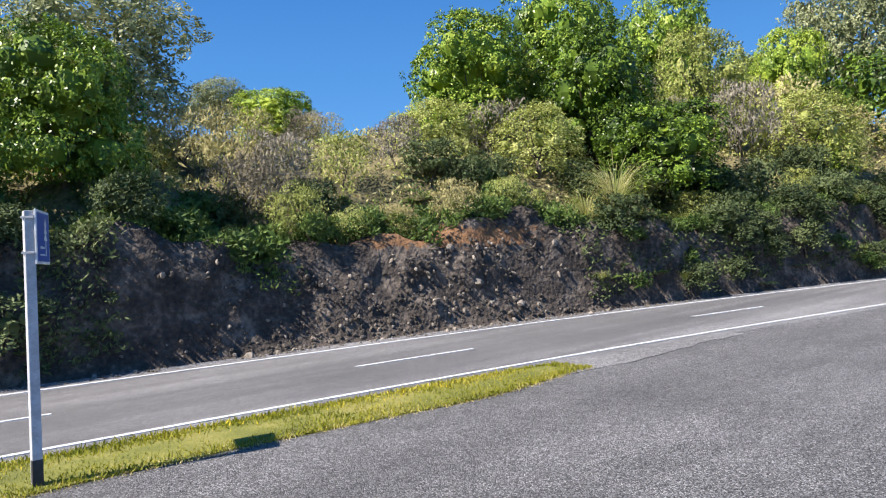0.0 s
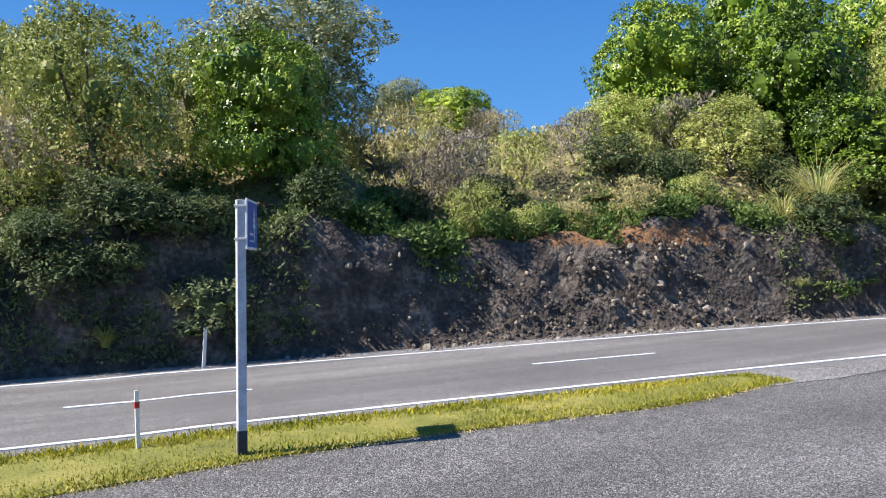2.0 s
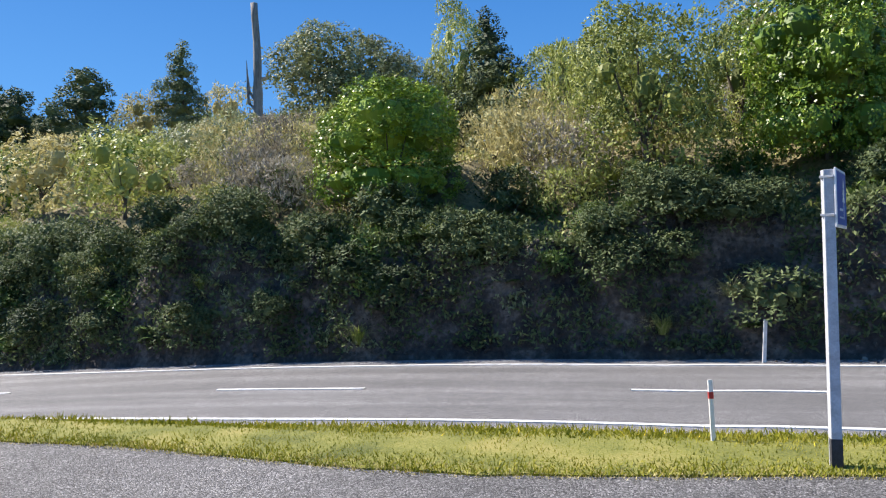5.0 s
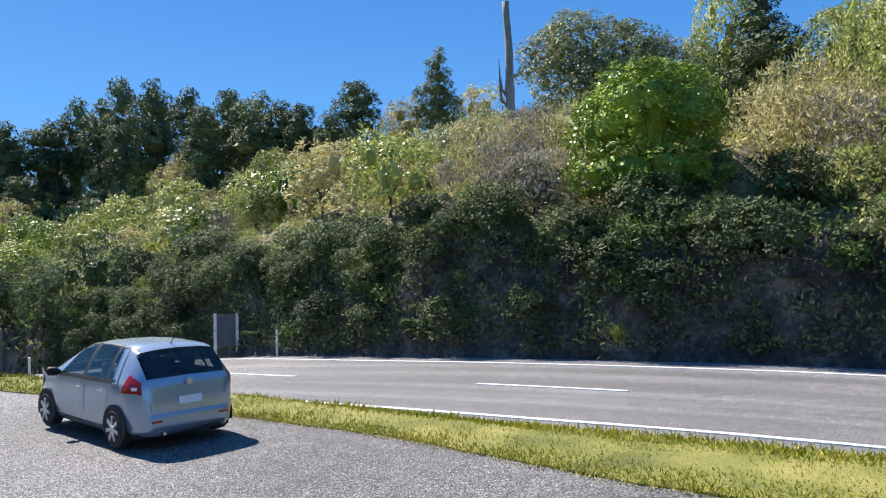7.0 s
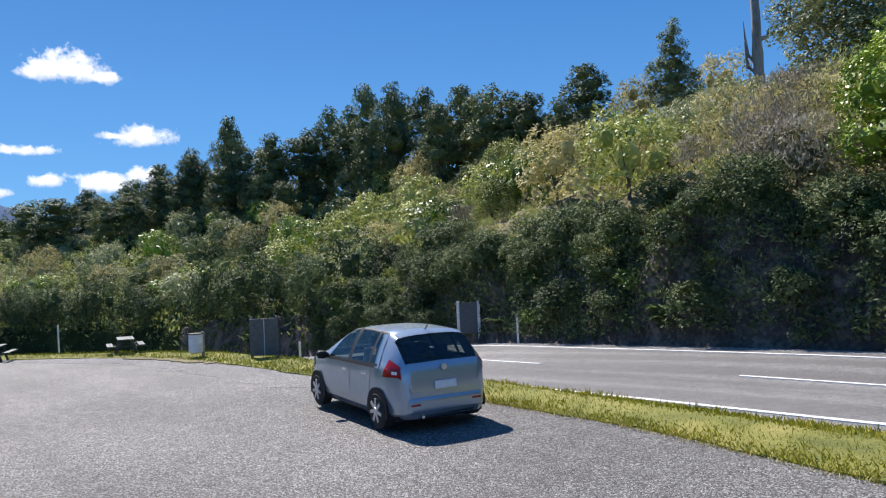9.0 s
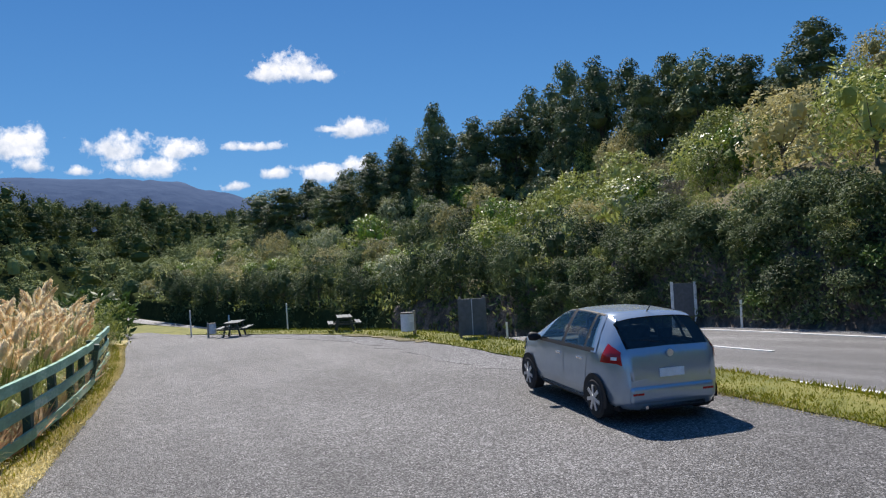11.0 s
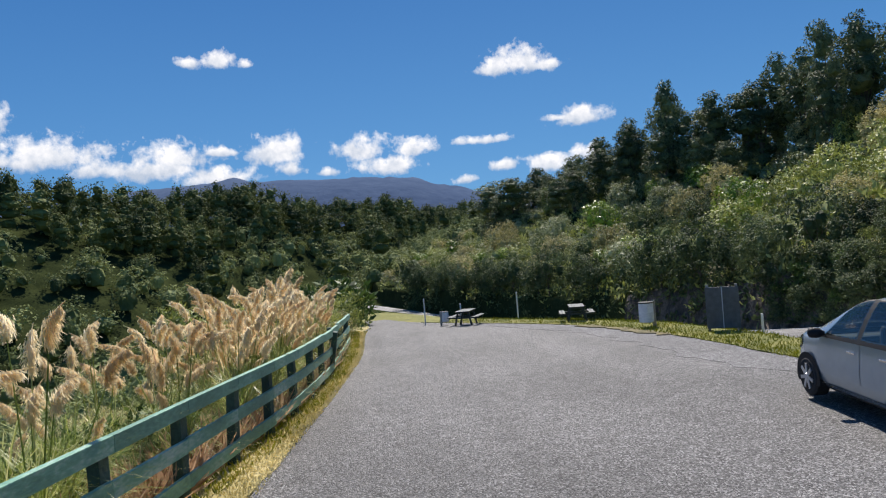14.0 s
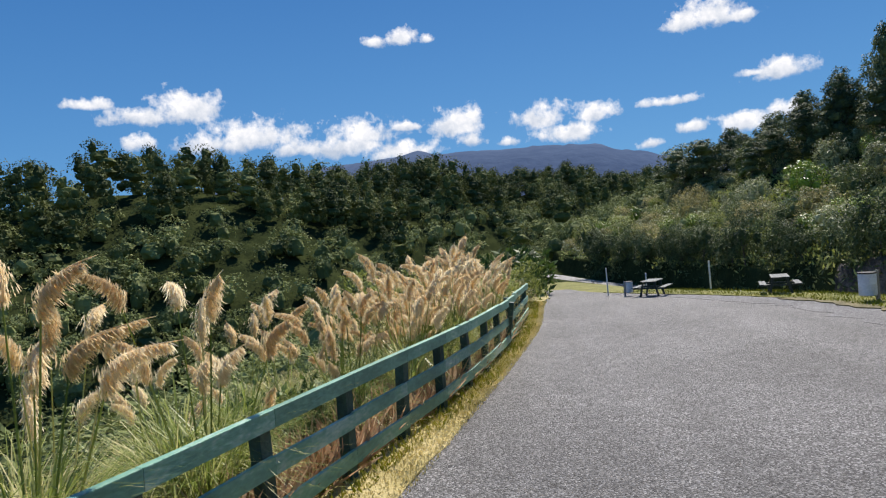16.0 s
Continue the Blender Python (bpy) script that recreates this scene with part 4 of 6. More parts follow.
def mid_kind(x, d, rng):
    r = rng.random()
    if d < 2.2:
        return "middark"
    if d > 26 and r < 0.5 and x < -92:
        return "podocarp"
    return "midbush" if r < 0.42 else "midtan" if r < 0.62 else "midgrey" if r < 0.74 else "middark" if r < 0.88 else "midbright"


def mid_size(kind, x, d, rng):
    s = rng.uniform(0.7, 1.3)
    if kind == "podocarp":
        return 9.5 * s, 6 * s
    return (4.4 if d < 2.2 else 3.6 + 1.6 * (d > 16)) * s, (4.0 if d < 2.2 else 4.2 + 0.8 * (d > 16)) * s


scatter(4, 700, -150, -40, 0.6, 2.2, 0.3, mid_kind, mid_size, 42)
scatter(5, 3600, -190, -38, 3.0, 78, 0.33, mid_kind, mid_size, 215)
scatter(6, 300, 50, 85, 0.8, 12, 0.4, slope_kind, lambda k, x, d, rng: tuple(1.5 * v for v in slope_size(k, x, d, rng)), 22)


def build_forest(name, label, seed, spots, template_leaves=130, mat=None, slim=(0.24, 0.36), size=0.12):
    """Far forest: crowns of many leaf clumps over a hillside, as one mesh."""
    rng = np.random.default_rng(seed)
    kinds = []
    for k in range(9):
        w = rng.uniform(*slim)
        if slim[1] < 0.35:
            lobes = [(rng.uniform(-.04, .04), rng.uniform(-.04, .04), z, w * u, w * u, 0.13) for z, u in ((0.36, 0.7), (0.56, 0.95), (0.74, 0.9), (0.89, 0.55))]
        else:
            lobes = [(0, 0, 0.45, w * 0.8, w * 0.8, 0.42)]
        solid = len(lobes)
        lobes += [(math.cos(a) * w * 0.6, math.sin(a) * w * 0.6, rng.uniform(0.35, 0.8), w * 0.5, w * 0.5, 0.19) for a in rng.uniform(0, 6.3, 7)]
        kinds.append(with_core(rng, crown_leaves(rng, lobes, 70, template_leaves, size, size * 0.6, 0.07, inner=0.0), lobes[:solid], 0.7, 0.25))
    Vs, Fs, at = [], [], 0
    for x, y, z, h, fat in spots:
        v, f = kinds[rng.integers(0, 9)]
        a = rng.uniform(0, math.tau)
        c, s = math.cos(a), math.sin(a)
        v = np.stack([(v[:, 0] * c - v[:, 1] * s) * fat, (v[:, 0] * s + v[:, 1] * c) * fat, v[:, 2]], -1) * h
        Vs.append(v + np.array([x, y, z - 0.12 * h]))
        Fs.append(f + at)
        at += len(v)
    ob = mesh_object(name, np.concatenate(Vs), np.concatenate(Fs), mat)
    return tagged(ob, label, "forest", kind="stuff")


def forest_spots(seed, tries, gap):
    rng = np.random.default_rng(seed)
    taken, spots = set(), []
    for _ in range(tries):
        a, r = radians(rng.uniform(77, 132)), rng.uniform(45, 600)
        x, y = -math.sin(a) * r - 4, math.cos(a) * r + 2
        s = float(fence_line(x)) - y
        q = (x + 185) * 0.547 + (y + 139) * 0.838
        if (s < 12 and x > -215) or q < -24 or (r < 90 and s < 13) or y > 90:
            continue
        near = r < 200
        cell = (round(x / (gap * 0.75 if r < 110 else gap if near else gap * 1.25)), round(y / (gap * 0.75 if r < 110 else gap if near else gap * 1.25)))
        if cell in taken:
            continue
        taken.add(cell)
        top = q < 35
        if not top and r > 150 and rng.random() < 0.18:
            continue
        h = (rng.uniform(10.3, 18.5) if rng.random() < 0.75 else rng.uniform(6, 10)) if top or rng.random() < 0.13 else rng.uniform(4.5, 9.5)
        if r < 150:
            h = min(h, rng.uniform(3.2, 6.0) + 5 * (rng.random() < 0.15) * (r > 100))
        spots.append((x, y, float(land(x, y)), h, rng.uniform(0.8, 1.1) if h > 10 else rng.uniform(0.9, 1.35)))
    return spots


def fill_spots(seed, tries, gap, far=False):
    """Low bushes close together behind the fence, down the valley side."""
    rng = np.random.default_rng(seed)
    taken, spots = set(), []
    for _ in range(tries):
        x, s = (rng.uniform(-165, 15), rng.uniform(42, 165)) if far else (rng.uniform(-75, 12), rng.uniform(8.5, 48))
        y = float(fence_line(x)) - s
        cell = (round(x / gap), round(y / gap))
        if cell in taken:
            continue
        taken.add(cell)
        h = rng.uniform(1.7, 2.6) if s < 13 else rng.uniform(2.2, 4.2) if not far else rng.uniform(3.6, 7.5)
        spots.append((x, y, float(land(x, y)), h, rng.uniform(0.9, 1.35)))
    return spots


SPOTS = forest_spots(21, 12000, 5.0)
FILL_SPOTS = fill_spots(22, 4000, 2.6) + fill_spots(23, 5000, 5.4, True)
NEAR_SPOTS = [s for s in SPOTS if math.hypot(s[0], s[1]) < 150]
FAR_SPOTS = [s for s in SPOTS if math.hypot(s[0], s[1]) >= 150]
build_forest("forest", "tall dark native trees on the opposite valley side", 11, [s for s in FAR_SPOTS if s[3] > 10.2], 330, FOREST_LEAF, (0.17, 0.26), 0.05)
build_forest("forest", "dense olive-green canopy on the opposite valley side", 12, [s for s in FAR_SPOTS if s[3] <= 10.2], 300, CANOPY_LEAF, (0.36, 0.46), 0.075)
build_forest("forest", "native bush down the near side of the valley", 13, [s for i, s in enumerate(NEAR_SPOTS) if i % 3 == 0], 520, FOREST_LEAF, (0.25, 0.34), 0.05)
build_forest("forest", "olive-green bush down the near side of the valley", 14, [s for i, s in enumerate(NEAR_SPOTS) if i % 3], 480, CANOPY_LEAF, (0.36, 0.46), 0.052)
build_forest("bushes", "low olive-green bushes filling the valley side below the fence", 15, FILL_SPOTS, 210, CANOPY_LEAF, (0.36, 0.46), 0.085)


def hill_spots(seed, tries, gap):
    """Small bushes close together on the steep hill beyond the lay-by."""
    rng = np.random.default_rng(seed)
    taken, spots = set(), []
    for _ in range(tries):
        x, d = rng.uniform(-185, -46), rng.uniform(2.5, 60)
        y = float(bank_foot(x)) + d
        cell = (round(x / gap), round(y / gap))
        if cell in taken:
            continue
        taken.add(cell)
        spots.append((x, y, float(land(x, y)), rng.uniform(1.8, 3.6), rng.uniform(0.9, 1.3)))
    return spots


HILL_SPOTS = hill_spots(24, 2600, 3.4)
build_forest("bushes", "small olive-green bushes covering the steep roadside hill", 16, HILL_SPOTS[::2], 240, CANOPY_LEAF, (0.36, 0.5), 0.085)
build_forest("bushes", "small grey-green bushes covering the steep roadside hill", 17, HILL_SPOTS[1::2], 240, LEAF_GREY, (0.36, 0.5), 0.085)


def understory(name, label, seed, n, x0, x1, d0, d1, mat, keep, tall, size, hang=0.0):
    """Low growth that covers the hillside between the shrubs, as one mesh of leaves in tufts."""
    rng = np.random.default_rng(seed)
    P, T = [], []
    while len(P) < n:
        x, d = rng.uniform(x0, x1), rng.uniform(d0, d1)
        v = noise.noise(Vector((x * 0.35, d * 0.45, seed)))
        if not keep(x, d, v):
            continue
        y = float(bank_foot(x)) + d
        z = float(land(x, y))
        P.append(np.array((x, y, z)) + lumps(x, y, z, d) * min(1, d / 0.5))
        T.append(tall * (0.6 + 0.9 * abs(v)) * rng.uniform(0.6, 1.3))
    P, T = np.array(P), np.array(T)
    m = 11
    p = np.repeat(P, m, 0)
    t = np.repeat(T, m)
    p = p + rng.normal(size=p.shape) * (t * 0.45)[:, None] * np.array([1, 1, 0])
    p[:, 2] += t * rng.uniform(0, 0.9, len(p)) - hang * t
    p[:, 1] -= hang * t * 0.3
    axis = unit(rng.normal(size=p.shape) + np.array([0, -0.5 * hang, 0.9 - 1.2 * hang]))
    side = unit(np.cross(axis, rng.normal(size=p.shape)))
    V, F = blades(p, axis, side, size * rng.uniform(0.6, 1.4, len(p)), size * 0.42)
    return tagged(mesh_object(name, V, F, mat), label, "undergrowth", kind="stuff")


understory("undergrowth", "low olive scrub covering the hillside", 31, 4800, -46, 60, 1.9, 34, LEAF_OLIVE, lambda x, d, v: v < 0.12, 0.6, 0.2)
understory("undergrowth", "dry straw grass and heath covering the hillside", 32, 4200, -46, 60, 2.2, 34, LEAF_TAN, lambda x, d, v: v > -0.12, 0.55, 0.2)
understory("undergrowth", "dark leafy growth along the lip of the cutting", 33, 2800, -46, 56, 1.0, 4.6, LEAF_FERN, lambda x, d, v: not (12 < x < 23 and d < 1.7), 0.42, 0.15)
understory("creeper", "dark creepers and weeds hanging down the cutting", 34, 6000, -46, 6.5, 0.1, 1.5, LEAF_DARK, lambda x, d, v: v > -0.12 - 0.4 * (x < -4), 0.4, 0.17, 0.35)
understory("creeper", "green growth hanging over the lip of the cutting", 37, 800, -46, 12, 0.95, 1.9, LEAF_FERN, lambda x, d, v: v > -0.15, 0.34, 0.2, 0.5)
understory("creeper", "tufts of grass on the face of the cutting", 38, 1100, -46, 8, 0.1, 1.3, LEAF_GREY, lambda x, d, v: v > 0.08, 0.2, 0.15, 0.1)
understory("creeper", "dark creepers and ferns hanging down the cutting", 35, 2400, 23.5, 60, 0.2, 3.2, LEAF_DARK, lambda x, d, v: v > -0.3, 0.4, 0.2, 0.35)
understory("undergrowth", "olive scrub covering the steep roadside hill", 36, 2600, -170, -44, 0.3, 60, LEAF_OLIVE, lambda x, d, v: v < 0.2, 1.3, 0.6)
understory("creeper", "dark creepers down the roadside bank", 39, 700, -150, -44, 0.1, 2.4, LEAF_DARK, lambda x, d, v: v > -0.3, 0.7, 0.5, 0.3)


# ---- things ----
GALV = plain("weathered_white_steel", (0.50, 0.52, 0.55), rough=0.55, metal=0.0, spread=0.2, scale=6)
STAIN = plain("tar_stain", (0.045, 0.045, 0.05), rough=0.8, spread=0.3)
SIGN_BLUE = plain("sign_blue", (0.015, 0.09, 0.42), rough=0.35)
SIGN_WHITE = plain("sign_white", (0.78, 0.79, 0.80), rough=0.4)
MARKER_WHITE = plain("marker_white", (0.74, 0.73, 0.70), rough=0.6, spread=0.15)
MARKER_RED = plain("marker_red", (0.42, 0.025, 0.02), rough=0.5)
BOARD_GREY = plain("board_back", (0.10, 0.105, 0.11), rough=0.6, metal=0.0, spread=0.2)
FENCE_GREEN = material("fence_paint", [(0.3, (0.10, 0.24, 0.17)), (0.6, (0.165, 0.37, 0.265)), (0.85, (0.42, 0.56, 0.48))], scale=3, fine=30, rough=0.55, bump=0.4, bump_scale=25, obj_random=0.25, stretch=(0.3, 1, 1))
POST_GREEN = material("post_paint", [(0.3, (0.015, 0.04, 0.03)), (0.7, (0.04, 0.10, 0.075))], scale=3, fine=30, rough=0.7, bump=0.4, bump_scale=25)
TABLE_GREEN = plain("table_paint", (0.02, 0.035, 0.032), rough=0.45, spread=0.3)
BIN_WHITE = material("bin_paint", [(0.3, (0.6, 0.61, 0.62)), (0.7, (0.82, 0.82, 0.82))], scale=3, fine=20, rough=0.5, bump=0.1)
TIMBER = material("grey_timber", [(0.3, (0.20, 0.18, 0.15)), (0.7, (0.42, 0.39, 0.34))], scale=3, fine=30, rough=0.9, bump=0.5, stretch=(1, 1, 0.2))
CAR_PAINT = plain("silver_blue_paint", (0.36, 0.43, 0.50), rough=0.2, metal=0.55, spread=0.03, bump=0.0)
WHITE_PAINT = plain("white_car_paint", (0.78, 0.79, 0.80), rough=0.25, spread=0.03, bump=0.0)
def clear_glass(name, tint, gloss):
    """Thin tinted glass: seen through, with a clear reflection."""
    mat = bpy.data.materials.new(name)
    mat.use_nodes = True
    n, l = mat.node_tree.nodes, mat.node_tree.links
    see, shine, mx = n.new("ShaderNodeBsdfTransparent"), n.new("ShaderNodeBsdfGlossy"), n.new("ShaderNodeMixShader")
    see.inputs["Color"].default_value = (*tint, 1)
    shine.inputs["Roughness"].default_value = 0.03
    mx.inputs[0].default_value = gloss
    l.new(see.outputs[0], mx.inputs[1])
    l.new(shine.outputs[0], mx.inputs[2])
    l.new(mx.outputs[0], n["Material Output"].inputs["Surface"])
    return mat


CAR_GLASS = clear_glass("car_glass", (0.74, 0.83, 0.81), 0.15)
REAR_GLASS = clear_glass("privacy_glass", (0.34, 0.38, 0.38), 0.06)
SEAT_CLOTH = material("seat_cloth", [(0.3, (0.03, 0.03, 0.033)), (0.7, (0.07, 0.07, 0.075))], scale=12, fine=90, rough=0.95, bump=0.3)
BLACK_TRIM = plain("black_trim", (0.014, 0.014, 0.016), rough=0.6, spec=0.25)
TYRE = plain("tyre_rubber", (0.02, 0.02, 0.021), rough=0.85, spread=0.2)
ALLOY = plain("silver_wheel_trim", (0.55, 0.56, 0.58), rough=0.35, metal=0.6)
TAIL_RED = plain("tail_light_red", (0.36, 0.008, 0.012), rough=0.12)
CHROME = plain("chrome", (0.7, 0.7, 0.72), rough=0.15, metal=1.0, bump=0.0)
FLOWER = plain("yellow_flower", (0.75, 0.55, 0.02), rough=0.7)


def picnic_sign():
    """Blue rest-area sign on a tall square post; the panel stands out to one side."""
    ob = empty("road_sign", pose(2.2, 10.42, float(level(2.2)) + 0.03), "blue rest-area sign on tall weathered white post in grass verge", "road sign")
    part("post", boxed((-0.06, -0.06, -0.4), (0.06, 0.06, 3.5)), GALV, ob, bevel=0.01)
    part("stain", boxed((-0.064, -0.064, 0.0), (0.064, 0.02, 0.36)), STAIN, ob, "dark tar stain round the foot", bevel=0.006)
    a = math.degrees(math.atan2(0.91, 0.41))
    m = pose(0, 0, 0, 0, 0, a)  # local x runs along the panel, its face looks to local -y
    panel = part("panel", boxed((-0.06, -0.1, 2.82), (0.66, -0.075, 3.52), m), SIGN_WHITE, ob, "white-bordered blue panel", bevel=0.006)
    part("field", boxed((-0.025, -0.104, 2.855), (0.625, -0.099, 3.485), m), SIGN_BLUE, panel)
    crown = bmesh.new()
    for k, (z, r) in enumerate(((3.13, 0.13), (3.22, 0.11), (3.31, 0.075))):
        vs = [crown.verts.new(m @ Vector((0.40 + s * r * 0.8, -0.1075 - 0.0003 * k, z))) for s in (-1, 1)] + [crown.verts.new(m @ Vector((0.40, -0.1075 - 0.0003 * k, z + 0.13)))]
        crown.faces.new(vs)
    part("tree_mark", crown, SIGN_WHITE, panel, "white tree mark")
    part("trunk_mark", boxed((0.405, -0.108, 2.93), (0.435, -0.105, 3.14), m), SIGN_WHITE, panel)
    part("table_mark", boxed((0.10, -0.108, 3.02), (0.34, -0.105, 3.05), m), SIGN_WHITE, panel)
    part("bench_mark", boxed((0.08, -0.108, 2.93), (0.36, -0.105, 2.95), m), SIGN_WHITE, panel)
    for z in (2.95, 3.4):
        part("bracket", boxed((-0.075, -0.075, z), (0.075, 0.075, z + 0.03), m), GALV, ob, bevel=0.004)
    return ob


def marker(x, y, h=1.0, band=True, lean=2.0, thin=False):
    ob = empty("marker_post", pose(x, y, float(land(x, y)), lean, lean * 0.6, 15), "slim white roadside marker post with red band" if band else "slim white roadside marker post", "marker post", "marker posts along the road")
    w = 0.03 if thin else 0.045
    part("stake", boxed((-w, -0.016, -0.3), (w, 0.016, h)), MARKER_WHITE, ob, bevel=0.006)
    if band:
        part("band", boxed((-w - 0.003, -0.02, h * 0.72), (w + 0.003, 0.02, h * 0.82)), MARKER_RED, ob, "red reflective band")
    return ob


def picnic_table(x, y, turn):
    ob = empty("picnic_table", pose(x, y, float(level(x)) + 0.07, 0, 0, turn), "dark green wooden picnic table with attached benches on grass", "picnic table", "picnic tables")
    ob.scale = (0.74, 0.74, 0.74)
    for i in range(5):
        part("top_plank", boxed((-0.95, -0.38 + i * 0.155, 0.72), (0.95, -0.38 + i * 0.155 + 0.145, 0.765)), TABLE_GREEN, ob, bevel=0.006)
    for sy in (-1, 1):
        for i in range(2):
            lo = sy * 0.72 - 0.14 + i * 0.145
            part("bench_plank", boxed((-0.95, lo, 0.42), (0.95, lo + 0.135, 0.46)), TABLE_GREEN, ob, bevel=0.006)
    for sx in (-0.62, 0.62):
        part("cross_beam", boxed((sx - 0.03, -0.85, 0.34), (sx + 0.03, 0.85, 0.42)), TABLE_GREEN, ob, bevel=0.005)
        part("top_beam", boxed((sx - 0.03, -0.36, 0.64), (sx + 0.03, 0.36, 0.72)), TABLE_GREEN, ob, bevel=0.005)
        for sy in (-1, 1):
            part("leg", boxed((sx + 0.035, -0.05, -0.1), (sx + 0.085, 0.05, 0.72), pose(0, sy * 0.46, 0, sy * 14, 0, 0)), TABLE_GREEN, ob, bevel=0.005)
    return ob


def litter_bin(x, y, turn, size=0.76):
    ob = empty("litter_bin", pose(x, y, float(level(x)) + 0.05, 0, 0, turn), "white steel drum litter bin hung on a timber post", "litter bin", "litter bins")
    ob.scale = (size, size, size)
    part("drum", tube([(0, 0, 0.22), (0, 0, 0.24), (0, 0, 0.98), (0, 0, 1.0)], [0.27, 0.29, 0.29, 0.275], 24), BIN_WHITE, ob)
    part("rim", tube([(0, 0, 0.985), (0, 0, 1.03)], [0.3, 0.3], 24), BLACK_TRIM, ob, "black rim")
    part("hoop", tube([(0, 0, 0.5), (0, 0, 0.53)], [0.295, 0.295], 24), BIN_WHITE, ob)
    part("notice", boxed((-0.13, -0.3, 0.62), (0.13, -0.285, 0.84)), SIGN_WHITE, ob)
    part("support", boxed((0.29, -0.06, -0.3), (0.40, 0.06, 1.08)), TIMBER, ob, bevel=0.01)
    return ob


def notice_board(x, y, turn):
    ob = empty("notice_board", pose(x, y, float(level(x)) + 0.04, 0, 0, turn), "grey two-panel notice board seen from behind on grass", "notice board")
    for s in (-1, 1):
        part("back_panel", boxed((s * 0.215 - 0.205, -0.02, 0.10), (s * 0.215 + 0.205, 0.02, 1.2)), BOARD_GREY, ob, bevel=0.006)
        part("post", boxed((s * 0.36 - 0.035, 0.022, -0.3), (s * 0.36 + 0.035, 0.09, 1.27)), TIMBER, ob, bevel=0.006)
    part("seam", boxed((-0.012, -0.028, 0.1), (0.012, -0.018, 1.2)), GALV, ob)
    return ob


def twin_post_sign(x, y, turn):
    ob = empty("road_sign", pose(x, y, float(land(x, y)), 0, 0, turn) @ Matrix.Scale(1.4, 4), "road sign on two pale posts seen from behind", "road sign")
    for s in (-1, 1):
        part("post", boxed((s * 0.33 - 0.045, -0.045, -0.4), (s * 0.33 + 0.045, 0.045, 1.38)), MARKER_WHITE, ob, bevel=0.008)
    part("panel", boxed((-0.285, -0.012, 0.35), (0.285, 0.012, 1.34)), BOARD_GREY, ob, "dark unpainted back of panel", bevel=0.004)
    for z in (0.55, 1.1):
        part("rail", boxed((-0.3, 0.014, z), (0.3, 0.04, z + 0.05)), GALV, ob)
    return ob


# car body: half sections from rear to front, in metres from the rear axle
CAR_TOP = curve([(-0.60, 0.62), (-0.565, 0.92), (-0.53, 1.02), (-0.40, 1.24), (-0.24, 1.42), (-0.05, 1.485), (0.4, 1.525), (0.9, 1.535), (1.35, 1.50), (1.65, 1.40), (2.0, 1.21), (2.3, 1.04), (2.5, 0.985), (2.8, 0.92), (3.02, 0.80), (3.13, 0.66), (3.17, 0.55)])
CAR_WIDE = curve([(-0.60, 0.60), (-0.54, 0.70), (-0.40, 0.79), (-0.1, 0.835), (0.6, 0.848), (1.6, 0.848), (2.4, 0.83), (2.8, 0.78), (3.02, 0.68), (3.17, 0.45)])
CAR_ROOF = curve([(-0.60, 0.58), (-0.4, 0.60), (-0.2, 0.585), (0.4, 0.575), (1.2, 0.565), (1.7, 0.60), (2.2, 0.68), (2.5, 0.70), (3.0, 0.58), (3.17, 0.38)])


def car_section(x):
    """Points (y, z) of the half section at x, from the sill up to the middle of the roof."""
    w, t, r = float(CAR_WIDE(x)), float(CAR_TOP(x)), float(CAR_ROOF(x))
    belt = min(0.93 + 0.03 * (1 - x / 3), t - 0.06)
    r = min(r, w - 0.02)
    return [(w * 0.88, 0.20), (w * 0.97, 0.30), (w * 1.0, 0.52), (w * 0.985, max(0.54, belt - 0.18)), (w * 0.965, belt), (w * 0.55 + r * 0.43, belt + (t - belt) * 0.45), (r + 0.02, belt + (t - belt) * 0.82), (r - 0.04, t - 0.035 * min(1, (t - belt) * 3)), (r * 0.55, t - 0.008), (0, t)]


def car_point(x, v, s, lift=0.0):
    """A point on the body: v runs 0..9 along the half section, s is the side."""
    sec = car_section(x)
    i = min(int(v), 8)
    f = v - i
    y = sec[i][0] * (1 - f) + sec[i + 1][0] * f
    z = sec[i][1] * (1 - f) + sec[i + 1][1] * f
    k = min(1.0, max(0.0, (v - 3.5) / 5.0))
    return Vector((x, s * (y + lift * (1 - k)), z + lift * k))


def car_patch(x0, x1, v0, v1, s, lift, nx=8, nv=5, slant0=0.0, slant1=0.0):
    """A panel that follows the body between two stations and two heights; its ends may slant."""
    bm = bmesh.new()
    g = []
    for i in range(nx + 1):
        row = []
        for j in range(nv + 1):
            v = v0 + (v1 - v0) * j / nv
            a, b = x0 + slant0 * j / nv, x1 + slant1 * j / nv
            row.append(bm.verts.new(car_point(a + (b - a) * i / nx, v, s, lift)))
        g.append(row)
    for i in range(nx):
        for j in range(nv):
            bm.faces.new((g[i][j], g[i + 1][j], g[i + 1][j + 1], g[i][j + 1]))
    bmesh.ops.recalc_face_normals(bm, faces=bm.faces[:])
    return bm


